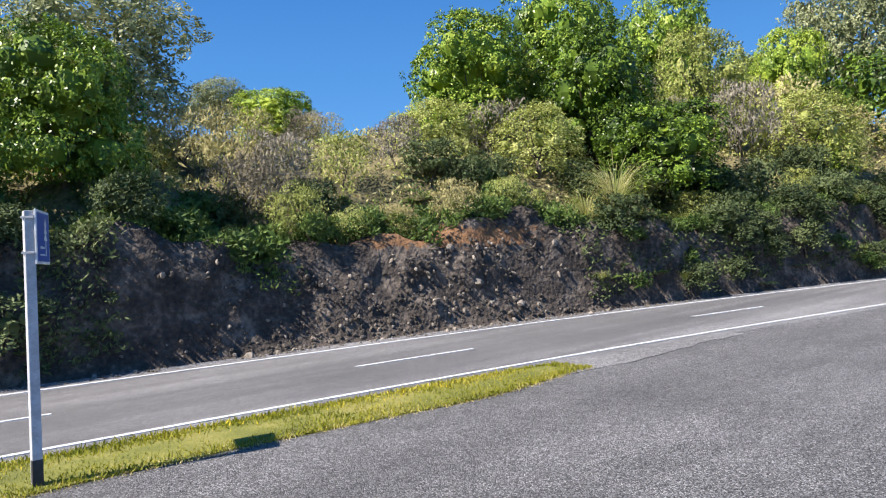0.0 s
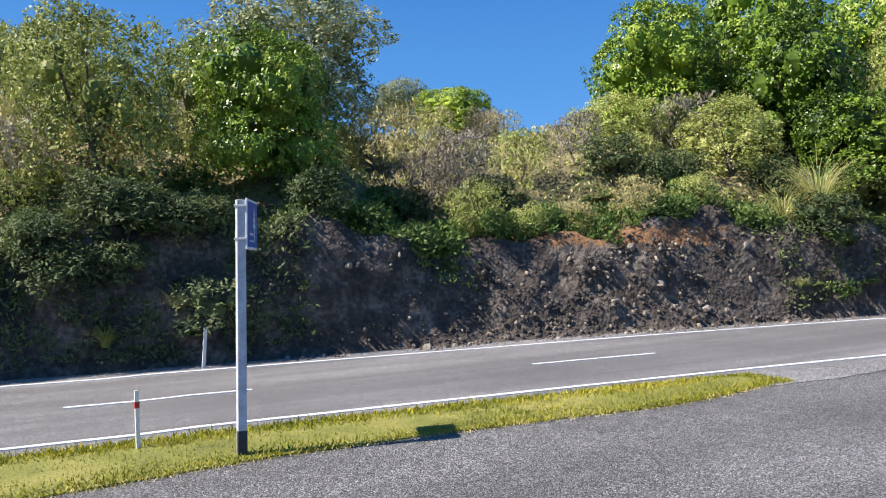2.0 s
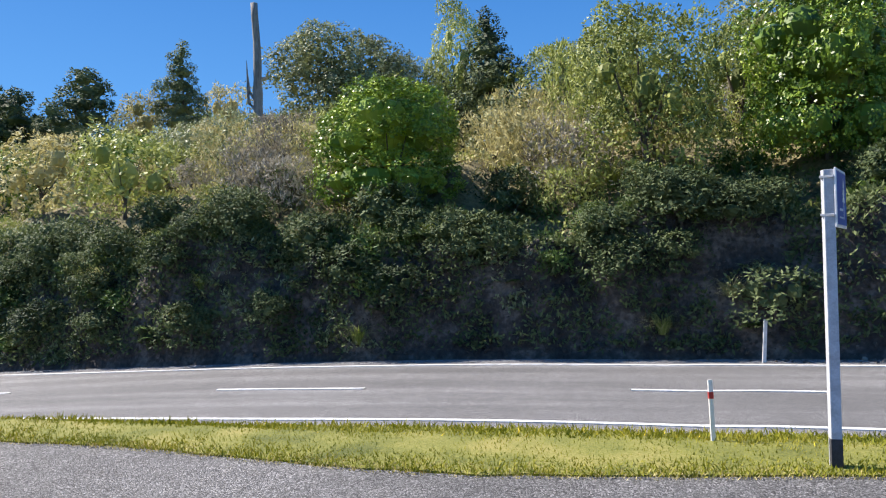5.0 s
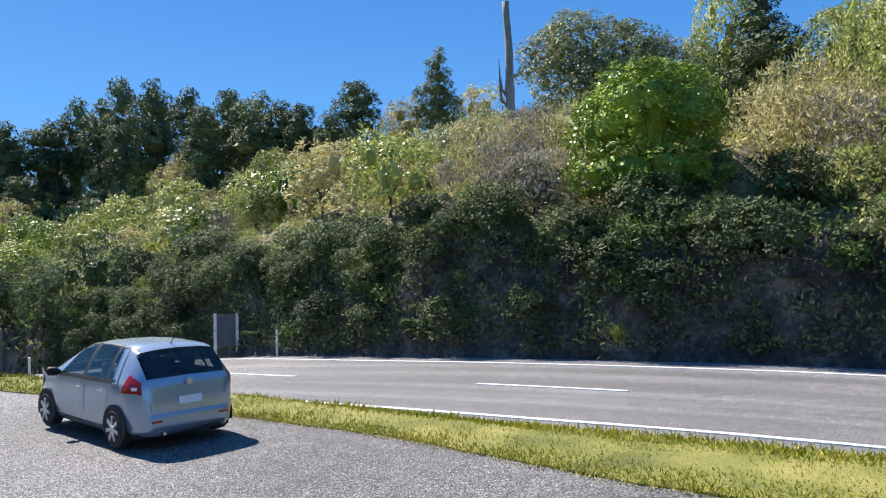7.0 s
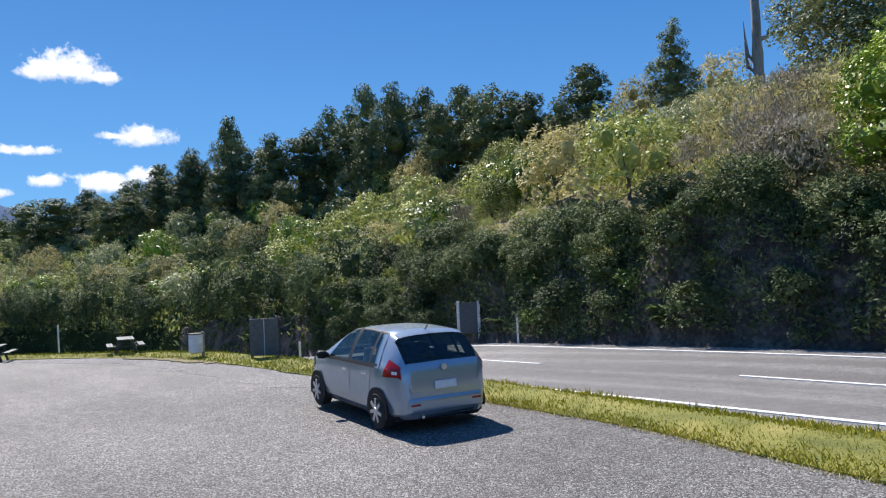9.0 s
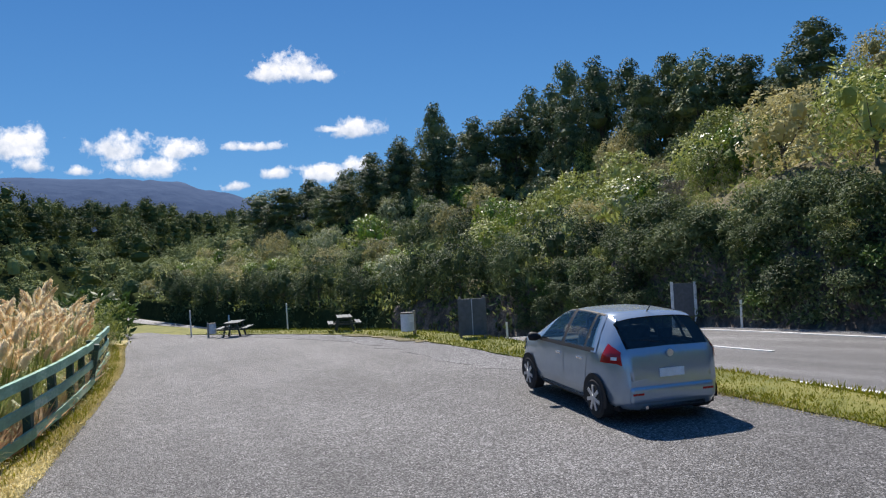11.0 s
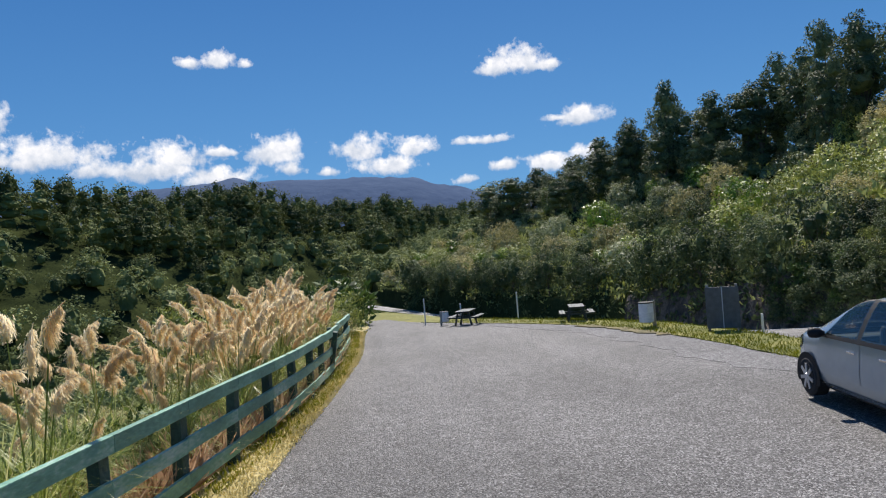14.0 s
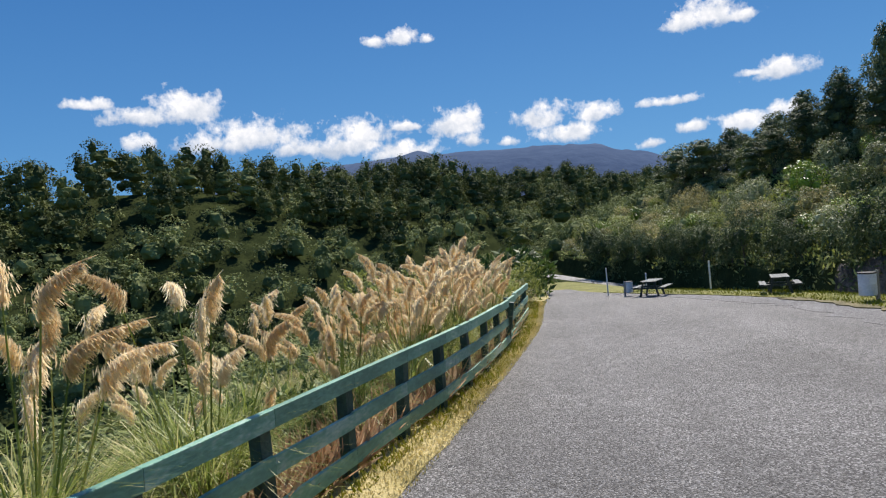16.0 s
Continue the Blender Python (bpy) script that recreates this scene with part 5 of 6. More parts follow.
def across_patch(x0, x1, v0, lift, nx=6, ny=10):
    """A panel across the car: rear window or windscreen."""
    bm = bmesh.new()
    g = []
    for i in range(nx + 1):
        x = x0 + (x1 - x0) * i / nx
        row = [car_point(x, v0 + (9 - v0) * j / (ny / 2), 1, 0) for j in range(ny // 2 + 1)] + [car_point(x, 9 - (9 - v0) * j / (ny / 2), -1, 0) for j in range(1, ny // 2 + 1)]
        slope = (float(CAR_TOP(x + 0.02)) - float(CAR_TOP(x - 0.02))) / 0.04
        nrm = Vector((-slope, 0, 1)).normalized()
        g.append([bm.verts.new(p + nrm * lift) for p in row])
    for i in range(nx):
        for j in range(ny):
            bm.faces.new((g[i][j], g[i + 1][j], g[i + 1][j + 1], g[i][j + 1]))
    return bm


def hatchback(m, paint, label):
    ob = empty("car", m, label, "car")
    xs = sorted(set([round(x, 3) for x in np.linspace(-0.6, 3.17, 46)] + [-0.585, -0.565, -0.54, 3.1, 3.15]))
    bm = bmesh.new()
    rings = []
    for x in xs:
        sec = car_section(x)
        ring = [bm.verts.new((x, y, z)) for y, z in sec] + [bm.verts.new((x, -y, z)) for y, z in sec[-2::-1]]
        rings.append(ring)
    for a, b in zip(rings, rings[1:]):
        xm = (a[0].co.x + b[0].co.x) / 2
        for i in range(len(a) - 1):
            seg = i if i < 9 else 17 - i
            side_open = 4 <= seg <= 6 and 0.1 + 0.05 * (seg - 4) < xm < 2.0 - 0.2 * (seg - 4)
            if not side_open and not (seg >= 6 and -0.5 < xm < -0.21) and not (seg >= 7 and 1.68 < xm < 2.26):
                bm.faces.new((a[i], b[i], b[i + 1], a[i + 1]))
        bm.faces.new((a[-1], b[-1], b[0], a[0]))
    bm.faces.new(rings[0])
    bm.faces.new(rings[-1][::-1])
    bmesh.ops.recalc_face_normals(bm, faces=bm.faces[:])
    body = part("body", bm, paint, ob, smooth=True)
    for s in (1, -1):
        door = part("front_door", car_patch(1.02, 2.12, 1.5, 4.0, s, 0.004, slant1=-0.02), paint, ob, smooth=True)
        part("window", car_patch(1.10, 2.02, 4.18, 6.75, s, 0.014, slant0=0.02, slant1=-0.52), CAR_GLASS, door)
        part("handle", boxed((1.12, s * 0.835 - 0.02, 0.80), (1.30, s * 0.835 + 0.02, 0.83)), CHROME, door, bevel=0.006)
        door = part("rear_door", car_patch(0.30, 1.00, 1.5, 4.0, s, 0.004, slant0=-0.1), paint, ob, smooth=True)
        part("window", car_patch(0.34, 1.02, 4.18, 6.75, s, 0.014, slant0=0.02, slant1=0.01), CAR_GLASS, door)
        part("handle", boxed((0.36, s * 0.835 - 0.02, 0.81), (0.54, s * 0.835 + 0.02, 0.84)), CHROME, door, bevel=0.006)
        part("quarter_window", car_patch(0.06, 0.29, 4.22, 6.6, s, 0.014, slant0=0.12, slant1=0.02, nx=4), CAR_GLASS, ob)
        part("sill_trim", car_patch(0.02, 2.10, 3.96, 4.24, s, 0.012, nx=24, nv=2), BLACK_TRIM, ob)
        part("roof_trim", car_patch(0.14, 1.62, 6.62, 7.06, s, 0.012, nx=24, nv=2), BLACK_TRIM, ob)
        part("rear_pillar", car_patch(-0.04, 0.10, 4.0, 7.05, s, 0.011, slant0=0.12, slant1=0.14, nx=3), paint, ob, smooth=True)
        part("centre_pillar", car_patch(1.0, 1.13, 4.0, 7.0, s, 0.012, slant0=0.02, slant1=0.02, nx=3), BLACK_TRIM, ob)
        part("quarter_pillar", car_patch(0.27, 0.35, 4.0, 7.0, s, 0.012, slant0=0.02, slant1=0.02, nx=2), BLACK_TRIM, ob)
        part("front_pillar", car_patch(1.99, 2.16, 4.0, 7.05, s, 0.011, slant0=-0.5, slant1=-0.46, nx=3), paint, ob, smooth=True)
        part("sill", car_patch(0.34, 2.12, 0.0, 0.8, s, 0.006), paint, ob)
        light = part("tail_light", car_patch(-0.545, -0.17, 3.35, 4.75, s, 0.014, nx=7, slant0=0.035, slant1=-0.1), TAIL_RED, ob, "red tail light", smooth=True)
        part("lens", car_patch(-0.49, -0.40, 3.6, 3.85, s, 0.015, nx=3, nv=2), SIGN_WHITE, light)
        part("headlight", car_patch(2.72, 3.08, 3.2, 4.6, s, 0.012, nx=5), CHROME, ob, "clear headlight", smooth=True)
        part("mirror", tube([(1.93, s * 0.82, 0.99), (1.95, s * 0.90, 1.0), (1.94, s * 1.0, 1.01), (1.93, s * 1.03, 1.01)], [0.03, 0.075, 0.075, 0.03], 10), BLACK_TRIM if paint is CAR_PAINT else paint, ob, "dark door mirror", smooth=True)
        for wx in (0.0, 2.46):
            arch = bmesh.new()
            n = 22
            for r0, r1, y in ((0.0, 0.355, 0.852),):
                vs = [arch.verts.new((wx + math.cos(a) * r1, s * y, max(0.19, 0.30 + math.sin(a) * r1))) for a in np.linspace(0, math.tau, n, endpoint=False)]
                arch.faces.new(vs)
            part("wheel_arch", arch, BLACK_TRIM, ob)
            wheel = part("wheel", tube([(wx, s * 0.66, 0.292), (wx, s * 0.68, 0.292), (wx, s * 0.84, 0.292), (wx, s * 0.862, 0.292)], [0.25, 0.292, 0.292, 0.25], 28), TYRE, ob, "black tyre with silver trim", smooth=False)
            part("rim", tube([(wx, s * 0.80, 0.292), (wx, s * 0.868, 0.292)], [0.195, 0.195], 24), BLACK_TRIM, wheel)
            for k in range(7):
                part("spoke", boxed((-0.026, -0.004, 0.03), (0.026, 0.006, 0.19), pose(wx, s * 0.872, 0.292, 0, k * 360 / 7, 0)), ALLOY, wheel)
            part("hub", tube([(wx, s * 0.862, 0.292), (wx, s * 0.882, 0.292)], [0.055, 0.045], 12), ALLOY, wheel)
    rear = part("rear_window", across_patch(-0.515, -0.195, 6.3, 0.010), REAR_GLASS, ob)
    part("wiper", tube([(-0.50, -0.02, 1.075), (-0.49, 0.2, 1.13), (-0.46, 0.42, 1.15)], [0.012, 0.01, 0.008], 6), BLACK_TRIM, rear)
    part("windscreen", across_patch(1.64, 2.29, 6.9, 0.008), CAR_GLASS, ob)
    part("spoiler", across_patch(-0.215, -0.04, 6.9, 0.02), paint, ob, smooth=True)
    part("tailgate_badge", tube([(-0.578, 0, 0.955), (-0.592, 0, 0.955)], [0.055, 0.05], 14), ALLOY, ob)
    part("number_plate", boxed((-0.622, -0.18, 0.63), (-0.602, 0.18, 0.75)), SIGN_WHITE, ob, "blank white plate")
    part("bumper", boxed((-0.632, -0.62, 0.27), (-0.5, 0.62, 0.52)), paint, ob, bevel=0.05, smooth=True)
    part("diffuser", boxed((-0.60, -0.5, 0.17), (-0.45, 0.5, 0.27)), BLACK_TRIM, ob, bevel=0.02)
    part("exhaust", tube([(-0.62, 0.4, 0.22), (-0.4, 0.4, 0.22)], [0.025, 0.025], 10), CHROME, ob)
    part("aerial", tube([(-0.02, 0, 1.485), (-0.10, 0, 1.56), (-0.2, 0, 1.67)], [0.012, 0.007, 0.005], 6), BLACK_TRIM, ob)
    for s in (1, -1):
        seat = part("front_seat", boxed((1.02, s * 0.36 - 0.24, 0.5), (1.52, s * 0.36 + 0.24, 0.66)), SEAT_CLOTH, ob, "dark cloth front seat", bevel=0.05)
        part("seat_back", boxed((0.0, -0.23, 0.0), (0.13, 0.23, 0.58), pose(1.0, s * 0.36, 0.6, 0, -14, 0)), SEAT_CLOTH, seat, bevel=0.05)
        part("headrest", boxed((0.0, -0.12, 0.0), (0.09, 0.12, 0.17), pose(0.86, s * 0.36, 1.2, 0, -8, 0)), SEAT_CLOTH, seat, bevel=0.035)
        part("rear_headrest", boxed((0.0, -0.11, 0.0), (0.09, 0.11, 0.16), pose(0.08, s * 0.36, 1.06, 0, -8, 0)), SEAT_CLOTH, ob, bevel=0.035)
    part("rear_seat", boxed((0.0, -0.62, 0.0), (0.14, 0.62, 0.56), pose(0.2, 0, 0.52, 0, -14, 0)), SEAT_CLOTH, ob, "dark cloth rear bench", bevel=0.05)
    part("parcel_shelf", boxed((-0.42, -0.6, 0.93), (0.06, 0.6, 0.95)), SEAT_CLOTH, ob)
    part("dashboard", boxed((1.85, -0.66, 0.6), (2.3, 0.66, 0.93)), BLACK_TRIM, ob, bevel=0.06)
    wheel_ring = [(1.74, -0.36 + 0.17 * math.cos(k), 0.92 + 0.17 * math.sin(k)) for k in np.linspace(0, math.tau, 17)]
    part("steering_wheel", tube(wheel_ring, [0.016] * 17, 6, False), BLACK_TRIM, ob)
    part("underbody", boxed((-0.45, -0.72, 0.16), (3.0, 0.72, 0.24)), BLACK_TRIM, ob)
    for s in (1, -1):
        part("reflector", boxed((-0.636, s * 0.52 - 0.08, 0.40), (-0.628, s * 0.52 + 0.08, 0.43)), TAIL_RED, ob)
    return ob


def fence():
    """Green timber rail fence, leaning a little at its far end."""
    ob = empty("fence", Matrix(), "green painted timber rail fence along the lay-by", "fence")
    xs = [-6.6]
    while xs[-1] > -26:
        xs.append(xs[-1] - 1.46)
    rng = np.random.default_rng(5)
    at = [Vector((x, float(fence_line(x)), float(level(x)))) for x in xs]
    for i, p in enumerate(at):
        lean = 2.0 + (9 if i > 8 else 0) * rng.uniform(0.6, 1.2)
        d = (at[min(i + 1, len(at) - 1)] - at[max(i - 1, 0)]).normalized()
        turn = math.degrees(math.atan2(d.y, d.x))
        part("post", boxed((-0.08, -0.055, -0.4), (0.08, 0.055, 1.04), pose(*p, lean * rng.uniform(-0.5, 1), rng.uniform(-2, 2), turn)), POST_GREEN, ob, bevel=0.006)
    for i in range(0, len(at) - 1):
        a, b = at[i], at[i + 1]
        d = b - a
        turn = math.degrees(math.atan2(d.y, d.x))
        ln = d.length
        slope = math.degrees(math.atan2(d.z, ln))
        sag = (0.0 if i < 8 else 0.03) * rng.uniform(-1, 1)
        for z, hgt in ((0.27, 0.15), (0.64, 0.15)):
            m = pose(a.x, a.y, a.z + z + sag, 0, -slope + rng.uniform(-0.5, 0.5), turn)
            part("rail", boxed((-0.002, -0.10, -hgt / 2), (ln - 0.004, -0.058, hgt / 2), m), FENCE_GREEN, ob, bevel=0.006)
        m = pose(a.x, a.y, a.z + 1.0 + sag, 0, -slope, turn)
        part("top_rail", boxed((-0.002, -0.13, -0.05), (ln - 0.004, -0.058, 0.10), m), FENCE_GREEN, ob, bevel=0.008)
    return ob


def toetoe(seed, plumes, h=2.3):
    """A toetoe clump: arching blades and drooping seed plumes on tall stalks."""
    rng = np.random.default_rng(seed)
    ob = empty("toetoe", Matrix(), "toetoe clump with drooping cream seed plumes", "ornamental grass", "toetoe behind the fence")
    mesh_object("foliage", *arching(rng, 300, 1.25, 0.018, 1.15), BLADE, ob)
    for k in range(plumes):
        a = rng.uniform(0, math.tau)
        r = rng.uniform(0.15, 0.75)
        top = Vector((math.cos(a) * r, math.sin(a) * r, h * rng.uniform(0.56, 0.96)))
        foot = Vector((math.cos(a) * 0.1, math.sin(a) * 0.1, 0))
        mid = foot.lerp(top, 0.5) + Vector((-math.cos(a), -math.sin(a), 0)) * 0.06
        stalk = part("stalk", tube([foot, mid, top], [0.011, 0.009, 0.006], 5), BLADE, ob)
        n = 950
        t = ((np.arange(n) + rng.uniform(0, 1, n)) / n) ** 0.85
        b = a + rng.uniform(-0.5, 0.5)
        droop = rng.uniform(0.18, 0.44)
        ln = rng.uniform(0.34, 0.5)
        o = np.array([math.cos(b), math.sin(b), 0])
        spine = np.array(top)[None] + o[None] * (droop * t ** 2)[:, None] + np.array([0, 0, 1])[None] * (ln * (t - 0.35 * droop * 3 * t ** 2))[:, None]
        fat = 0.088 * np.sin(np.pi * np.clip(t * 0.85 + 0.12, 0, 1)) + 0.012
        off = rng.normal(size=(n, 3)) * fat[:, None] * np.array([0.55, 0.55, 0.3])
        axis = unit(off * 3.0 + np.array([0, 0, -0.75]) + o * 0.45 + rng.normal(size=(n, 3)) * 0.14)
        side = unit(np.cross(axis, rng.normal(size=(n, 3))))
        # every twelfth hair lies along the plume's own stem
        k = np.arange(0, n, 12)
        run = unit(np.gradient(spine, axis=0))
        off[k], axis[k] = 0, run[k]
        side = unit(np.cross(axis, rng.normal(size=(n, 3))))
        long = rng.uniform(0.05, 0.09, n)
        long[k] = 0.11
        V, F = blades(spine + off * 0.6, axis, side, long, 0.0085)
        # the dense heart of the plume
        at, rings, sides = len(V), 9, 6
        pick = np.linspace(0, n - 1, rings).astype(int)
        turn = np.linspace(0, math.tau, sides, endpoint=False)
        ring = np.stack([np.cos(turn), np.sin(turn), 0 * turn], -1)
        heart = spine[pick][:, None] + ring[None] * (fat[pick] * 0.26 * rng.uniform(0.8, 1.2, rings))[:, None, None]
        q = at + np.arange(rings - 1)[:, None] * sides + np.arange(sides)[None]
        w = at + np.arange(rings - 1)[:, None] * sides + (np.arange(sides)[None] + 1) % sides
        V = np.concatenate([V, heart.reshape(-1, 3)])
        F = np.concatenate([F, np.stack([q, w, w + sides, q + sides], -1).reshape(-1, 4)])
        mesh_object("plume", V, F, PLUME, stalk)
    return ob


picnic_sign()
marker(3.4, 20.15, 1.05, False, 3)
marker(1.0, 11.5, 0.9, True, -2, True)
marker(-22.0, 23.2, 1.05, False, 4)
marker(-25.4, 15.2, 1.0, False, 1)
marker(-35.0, 9.3, 1.3, False, 1)
marker(-33.9, 6.6, 0.9, False, 1)
marker(-35.4, 5.2, 1.2, False, 1)
notice_board(-21.6, 11.9, 63)
twin_post_sign(-25.8, 24.0, 47)
litter_bin(-24.5, 10.95, 100)
picnic_table(-29.7, 10.35, -14)
picnic_table(-33.2, 6.7, -22)
litter_bin(-33.9, 5.9, -70, 0.55)
hatchback(pose(-10.22, 8.92, 0.022, 0, 0, 170) @ Matrix.Diagonal((1, 1, 0.94, 1)), CAR_PAINT, "silver-blue five-door hatchback parked on the chip-seal lay-by")
hatchback(pose(-77.0, 21.5, float(road_level(-77)) + 0.03, 0, 0, 182), WHITE_PAINT, "white hatchback on the highway beyond the lay-by")
fence()


def dead_trunk():
    """The bare broken trunk on the skyline, with its stub of a side limb."""
    z = float(land(-22.1, 45.4))
    ob = empty("dead_tree", pose(-22.1, 45.4, z, 0, -1.5, 0) @ Matrix.Scale(1.08, 4), "tall bare grey dead tree trunk with splintered stubs", "dead tree")
    rng = np.random.default_rng(3)
    hs = np.linspace(-0.4, 11.5, 16)
    bm = tube([(0.05 * math.sin(h), 0.04 * math.cos(1.3 * h), h) for h in hs], [0.42 - 0.021 * h + 0.04 * rng.uniform(-1, 1) for h in hs], 10)
    part("trunk", bm, DEAD_WOOD, ob, smooth=True)
    for h, a, ln in ((5.0, 200, 1.1), (5.6, 190, 1.5), (4.2, 170, 0.6), (6.8, 30, 0.35), (3.0, 300, 0.5)):
        c, s = math.cos(radians(a)), math.sin(radians(a))
        part("stub", tube([(0.2 * c, 0.2 * s, h), (0.55 * c, 0.55 * s, h + ln * 0.3), (0.62 * c, 0.62 * s, h + ln), (0.65 * c, 0.62 * s, h + ln * 1.6)], [0.14, 0.12, 0.06, 0.015], 6), DEAD_WOOD, ob)
    return ob


dead_trunk()

RNG = np.random.default_rng(40)
STOOLS = [toetoe(60 + i, n) for i, n in enumerate((7, 6, 8, 9))]
places = [(-8.4, 1.0, 1.12), (-7.6, 1.2, 1.05), (-9.8, 0.7, 0.95), (-9.1, 1.5, 0.85), (-10.7, 1.9, 0.7), (-11.6, 1.4, 0.66), (-7.9, 2.0, 1.0)]
for i in range(44):
    u = RNG.uniform(0, 1)
    places.append((-12.6 - u * 12.5, 0.5 + RNG.uniform(0, 1) ** 1.4 * (2.6 - 1.3 * u), RNG.uniform(0.72, 0.95)))
for i, (x, s, k) in enumerate(places):
    y = float(fence_line(x)) - s
    z = float(land(x, y))
    m = pose(x, y, z - 0.05, 0, 0, RNG.uniform(0, 360)) @ Matrix.Diagonal((k, k, k * RNG.uniform(0.9, 1.15), 1))
    if i < 4:
        STOOLS[i].matrix_basis = m
    else:
        copy_thing(STOOLS[i % 4], Matrix()).matrix_basis = m
for i in range(60):
    x = -5.5 - RNG.uniform(0, 1) * 26
    s = RNG.uniform(0.35, 7.5)
    y = float(fence_line(x)) - s
    kind = ("tussock", "tussock", "tan", "weed")[RNG.integers(0, 4)]
    h = {"tussock": 0.85, "tan": 1.0, "weed": 0.8}[kind] * RNG.uniform(0.7, 1.3)
    plant(kind, x, y, h, h * 1.7)
for i in range(54):
    x = -5.8 - (0.27 * i if i < 28 else 6.5 + RNG.uniform(0, 13))
    y = float(fence_line(x)) - RNG.uniform(0.35, 2.6)
    h = RNG.uniform(0.9, 1.6) if i < 28 else RNG.uniform(0.7, 1.2)
    plant("tussock", x, y, h, h * 1.6)
for i in range(18):
    x = -22 - RNG.uniform(0, 1) * 36
    y = float(fence_line(x)) - RNG.uniform(0.4, 7)
    h = RNG.uniform(1.3, 2.4)
    plant("heath" if i % 2 else "weed", x, y, h, h * 1.5)


def grass(name, label, seed, n, x0, x1, lo, hi, mat, tall, keep=None):
    """Grass blades over a strip of turf, as one mesh."""
    rng = np.random.default_rng(seed)
    x = rng.uniform(x0, x1, n)
    a, b = lo(x), hi(x)
    y = a + (b - a) * rng.uniform(0, 1, n)
    patch = np.array([noise.noise(Vector((u * 0.9, v * 0.9, seed))) for u, v in zip(x, y)])
    t = tall * rng.uniform(0.4, 1.3, n) * (1 + 0.4 * patch)
    p = np.stack([x, y, land(x, y) + 0.04], -1)
    axis = unit(rng.normal(size=(n, 3)) * np.array([0.6, 0.6, 0.1]) + np.array([0, 0, 1]))
    side = unit(np.cross(axis, rng.normal(size=(n, 3))))
    V, F = blades(p, axis, side, t, 0.013 + 0.05 * t)
    return tagged(mesh_object(name, V, F, mat), label, "grass", kind="stuff")


grass("grass", "short sunlit grass blades on the verge", 51, 42000, -12, 12.8, lambda x: verge_low(x) - 0.12, lambda x: np.maximum(road_near(x) + 0.05, verge_low(x)), GRASS, 0.085)
grass("grass", "dry straw grass at the ragged edge of the verge", 58, 9000, -14, 12.8, lambda x: verge_low(x) - 0.22, lambda x: verge_low(x) + 0.45, DRY_GRASS, 0.05)
grass("grass", "taller grass along the edge of the highway", 52, 14000, -36, 11.5, lambda x: np.maximum(road_near(x) - 0.75, verge_low(x)), lambda x: road_near(x) + 0.06, GRASS, 0.13)
grass("grass", "grass on the picnic island", 53, 20000, -37, -14, lambda x: verge_low(x) - 0.1, lambda x: np.maximum(road_near(x) + 0.02, verge_low(x)), GRASS, 0.12)
grass("grass", "green grass along the foot of the fence", 54, 9000, -34, -5, lambda x: fence_line(x) - 0.35, lambda x: fence_line(x) + 0.35, GRASS, 0.11)
grass("grass", "dry straw grass along the edge of the seal", 57, 15000, -34, -5, lambda x: fence_line(x) + 0.05, lambda x: seal_edge(x) + 0.1, DRY_GRASS, 0.06)
grass("grass", "long reddish seeding grass behind the fence", 55, 16000, -26, -4, lambda x: fence_line(x) - 1.6, lambda x: fence_line(x) - 0.12, RED_GRASS, 0.55)
grass("grass", "long dry grass on the slope behind the fence", 59, 12000, -26, -4, lambda x: fence_line(x) - 3.6, lambda x: fence_line(x) - 0.9, DRY_GRASS, 0.5)
grass("flowers", "small yellow flowers in the verge", 56, 900, -34, 11, lambda x: np.maximum(road_near(x) - 0.9, verge_low(x)), lambda x: road_near(x) + 0.02, FLOWER, 0.11)


# ---- stones of the cutting ----
def stone_mesh(seed):
    bm = bmesh.new()
    bmesh.ops.create_icosphere(bm, subdivisions=1, radius=1)
    for v in bm.verts:
        v.co *= 1 + 0.28 * noise.noise(v.co * 1.3 + Vector((seed * 7, 0, 0)))
        v.co.z *= 0.7
    me = bpy.data.meshes.new("stone")
    bm.to_mesh(me)
    bm.free()
    me.materials.append(STONE)
    return me


STONES = [stone_mesh(i) for i in range(7)]
SROLL = np.random.default_rng(9)


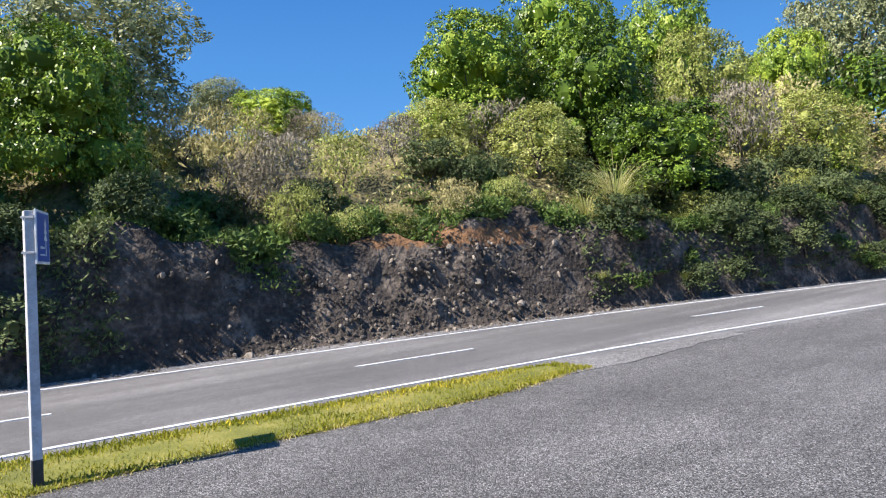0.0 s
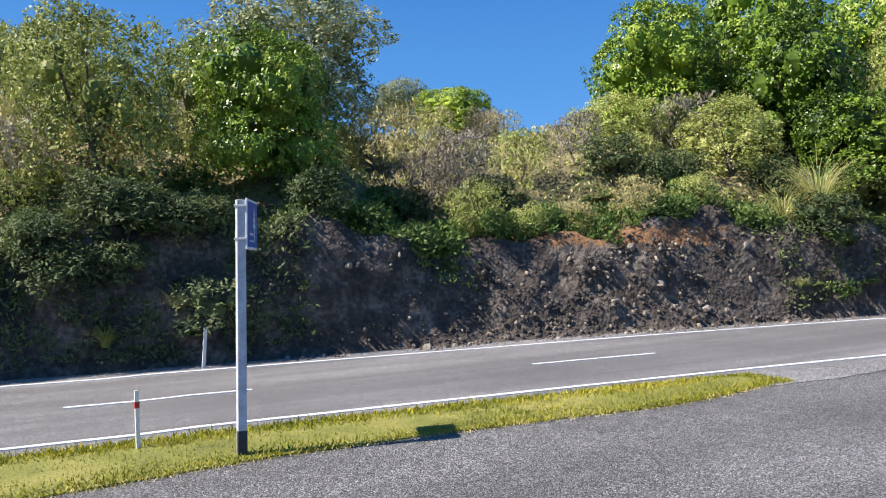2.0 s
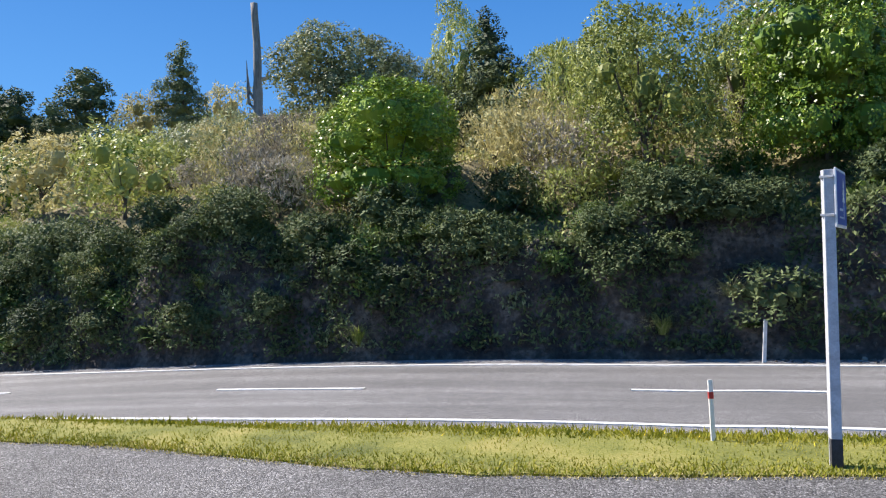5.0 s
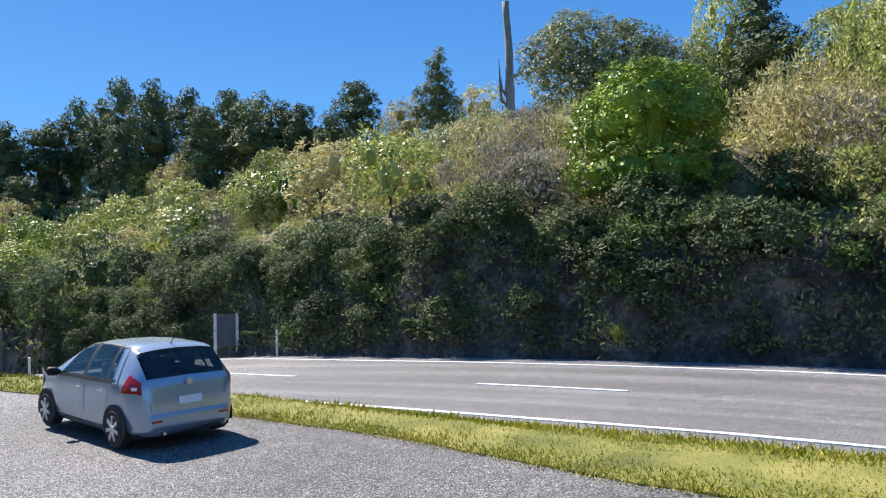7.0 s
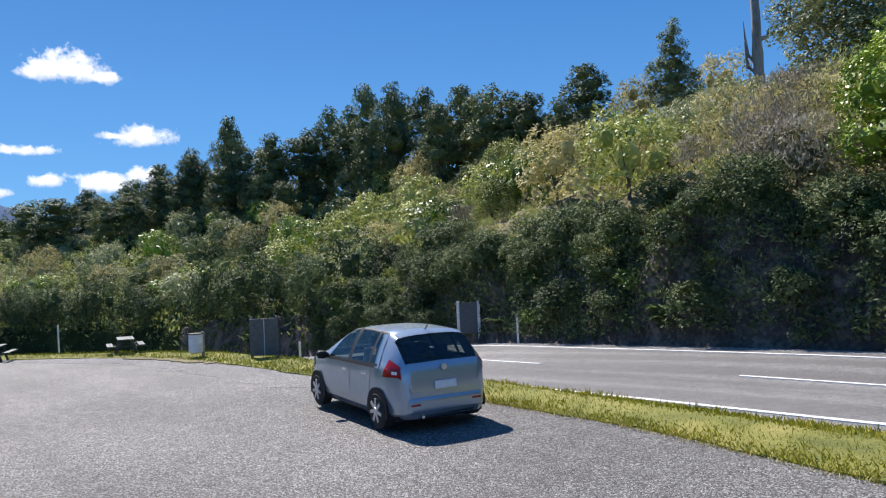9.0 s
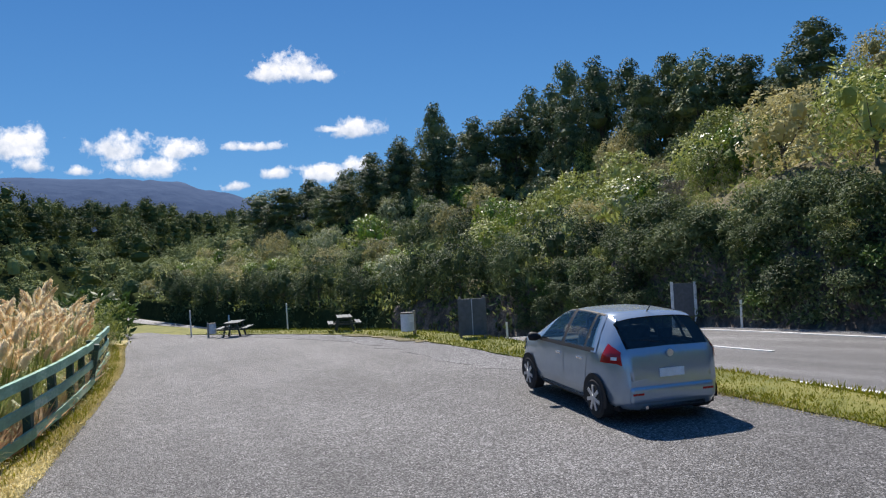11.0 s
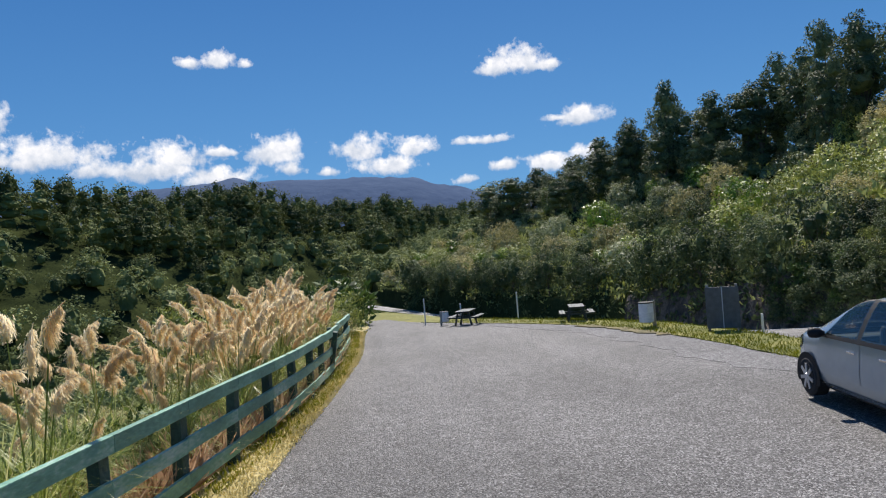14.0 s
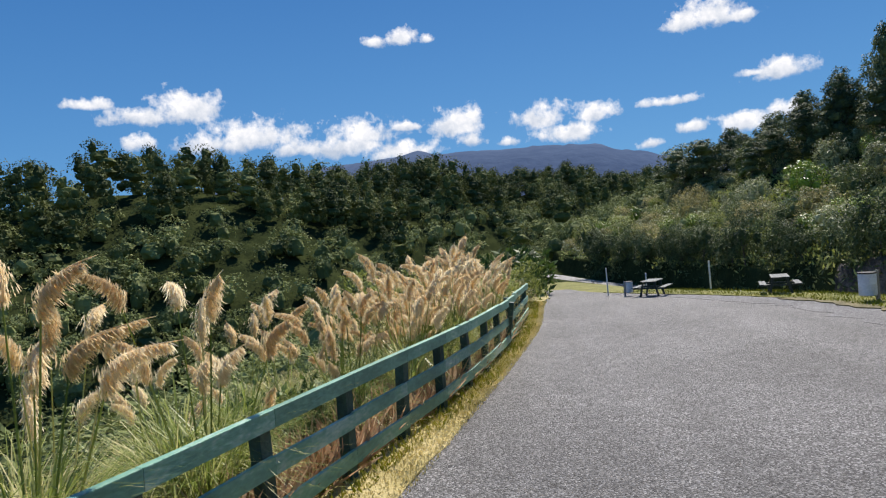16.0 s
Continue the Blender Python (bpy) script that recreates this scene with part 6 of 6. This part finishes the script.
def face_point(x, d):
    y = float(bank_foot(x)) + d
    z = float(land(x, y))
    return np.array((x, y, z)) + lumps(x, y, z, d) * min(1, d / 0.5)


for i in range(300):
    x = SROLL.normal(17.0, 2.6) if i < 170 else SROLL.uniform(4.5, 24)
    d = SROLL.uniform(0.1, 1.15) if i < 240 else SROLL.uniform(-0.45, 0.2)
    p = face_point(x, d) if d > 0 else np.array((x, float(bank_foot(x)) + d, float(road_level(x))))
    r = SROLL.uniform(0.04, 0.115) * (1.8 if SROLL.random() < 0.08 else 1)
    ob = new("stone", STONES[i % 7])
    ob.parent = GROUND
    ob.matrix_basis = pose(p[0], p[1] - 0.01, p[2] + 0.01, *SROLL.uniform(0, 360, 3)) @ Matrix.Diagonal((r, r * SROLL.uniform(0.7, 1.2), r * SROLL.uniform(0.7, 1.1), 1))


def rubble(name, label, seed, n, x0, x1, d0, d1, r0, r1):
    """Small stones bedded in the cutting, as one mesh."""
    rng = np.random.default_rng(seed)
    base = np.array([v.co for v in STONES[0].vertices])
    tri = np.array([p.vertices for p in STONES[0].polygons])
    V, F = [], []
    for i in range(n):
        x, d = rng.uniform(x0, x1), rng.uniform(d0, d1)
        if noise.noise(Vector((x * 0.5, d * 1.2, seed))) < -0.25:
            continue
        p = face_point(x, d) if d > 0 else np.array((x, float(bank_foot(x)) + d, float(road_level(x))))
        R = np.array(Euler(rng.uniform(0, 6.3, 3)).to_matrix())
        F.append(tri + len(V) * len(base))
        V.append((base * rng.uniform(0.7, 1.2, 3)) @ R.T * rng.uniform(r0, r1) + p)
    return tagged(mesh_object(name, np.concatenate(V), np.concatenate(F), STONE), label, "rubble", kind="stuff")


rubble("rubble", "small stones bedded in the cut bank", 71, 3600, -8, 25, 0.05, 1.45, 0.025, 0.085)
rubble("rubble", "loose stones along the foot of the bank", 72, 500, 2, 30, -0.7, 0.15, 0.02, 0.07)
rubble("rubble", "stones showing through the overgrown bank", 73, 500, -30, -5, 0.05, 1.4, 0.03, 0.09)
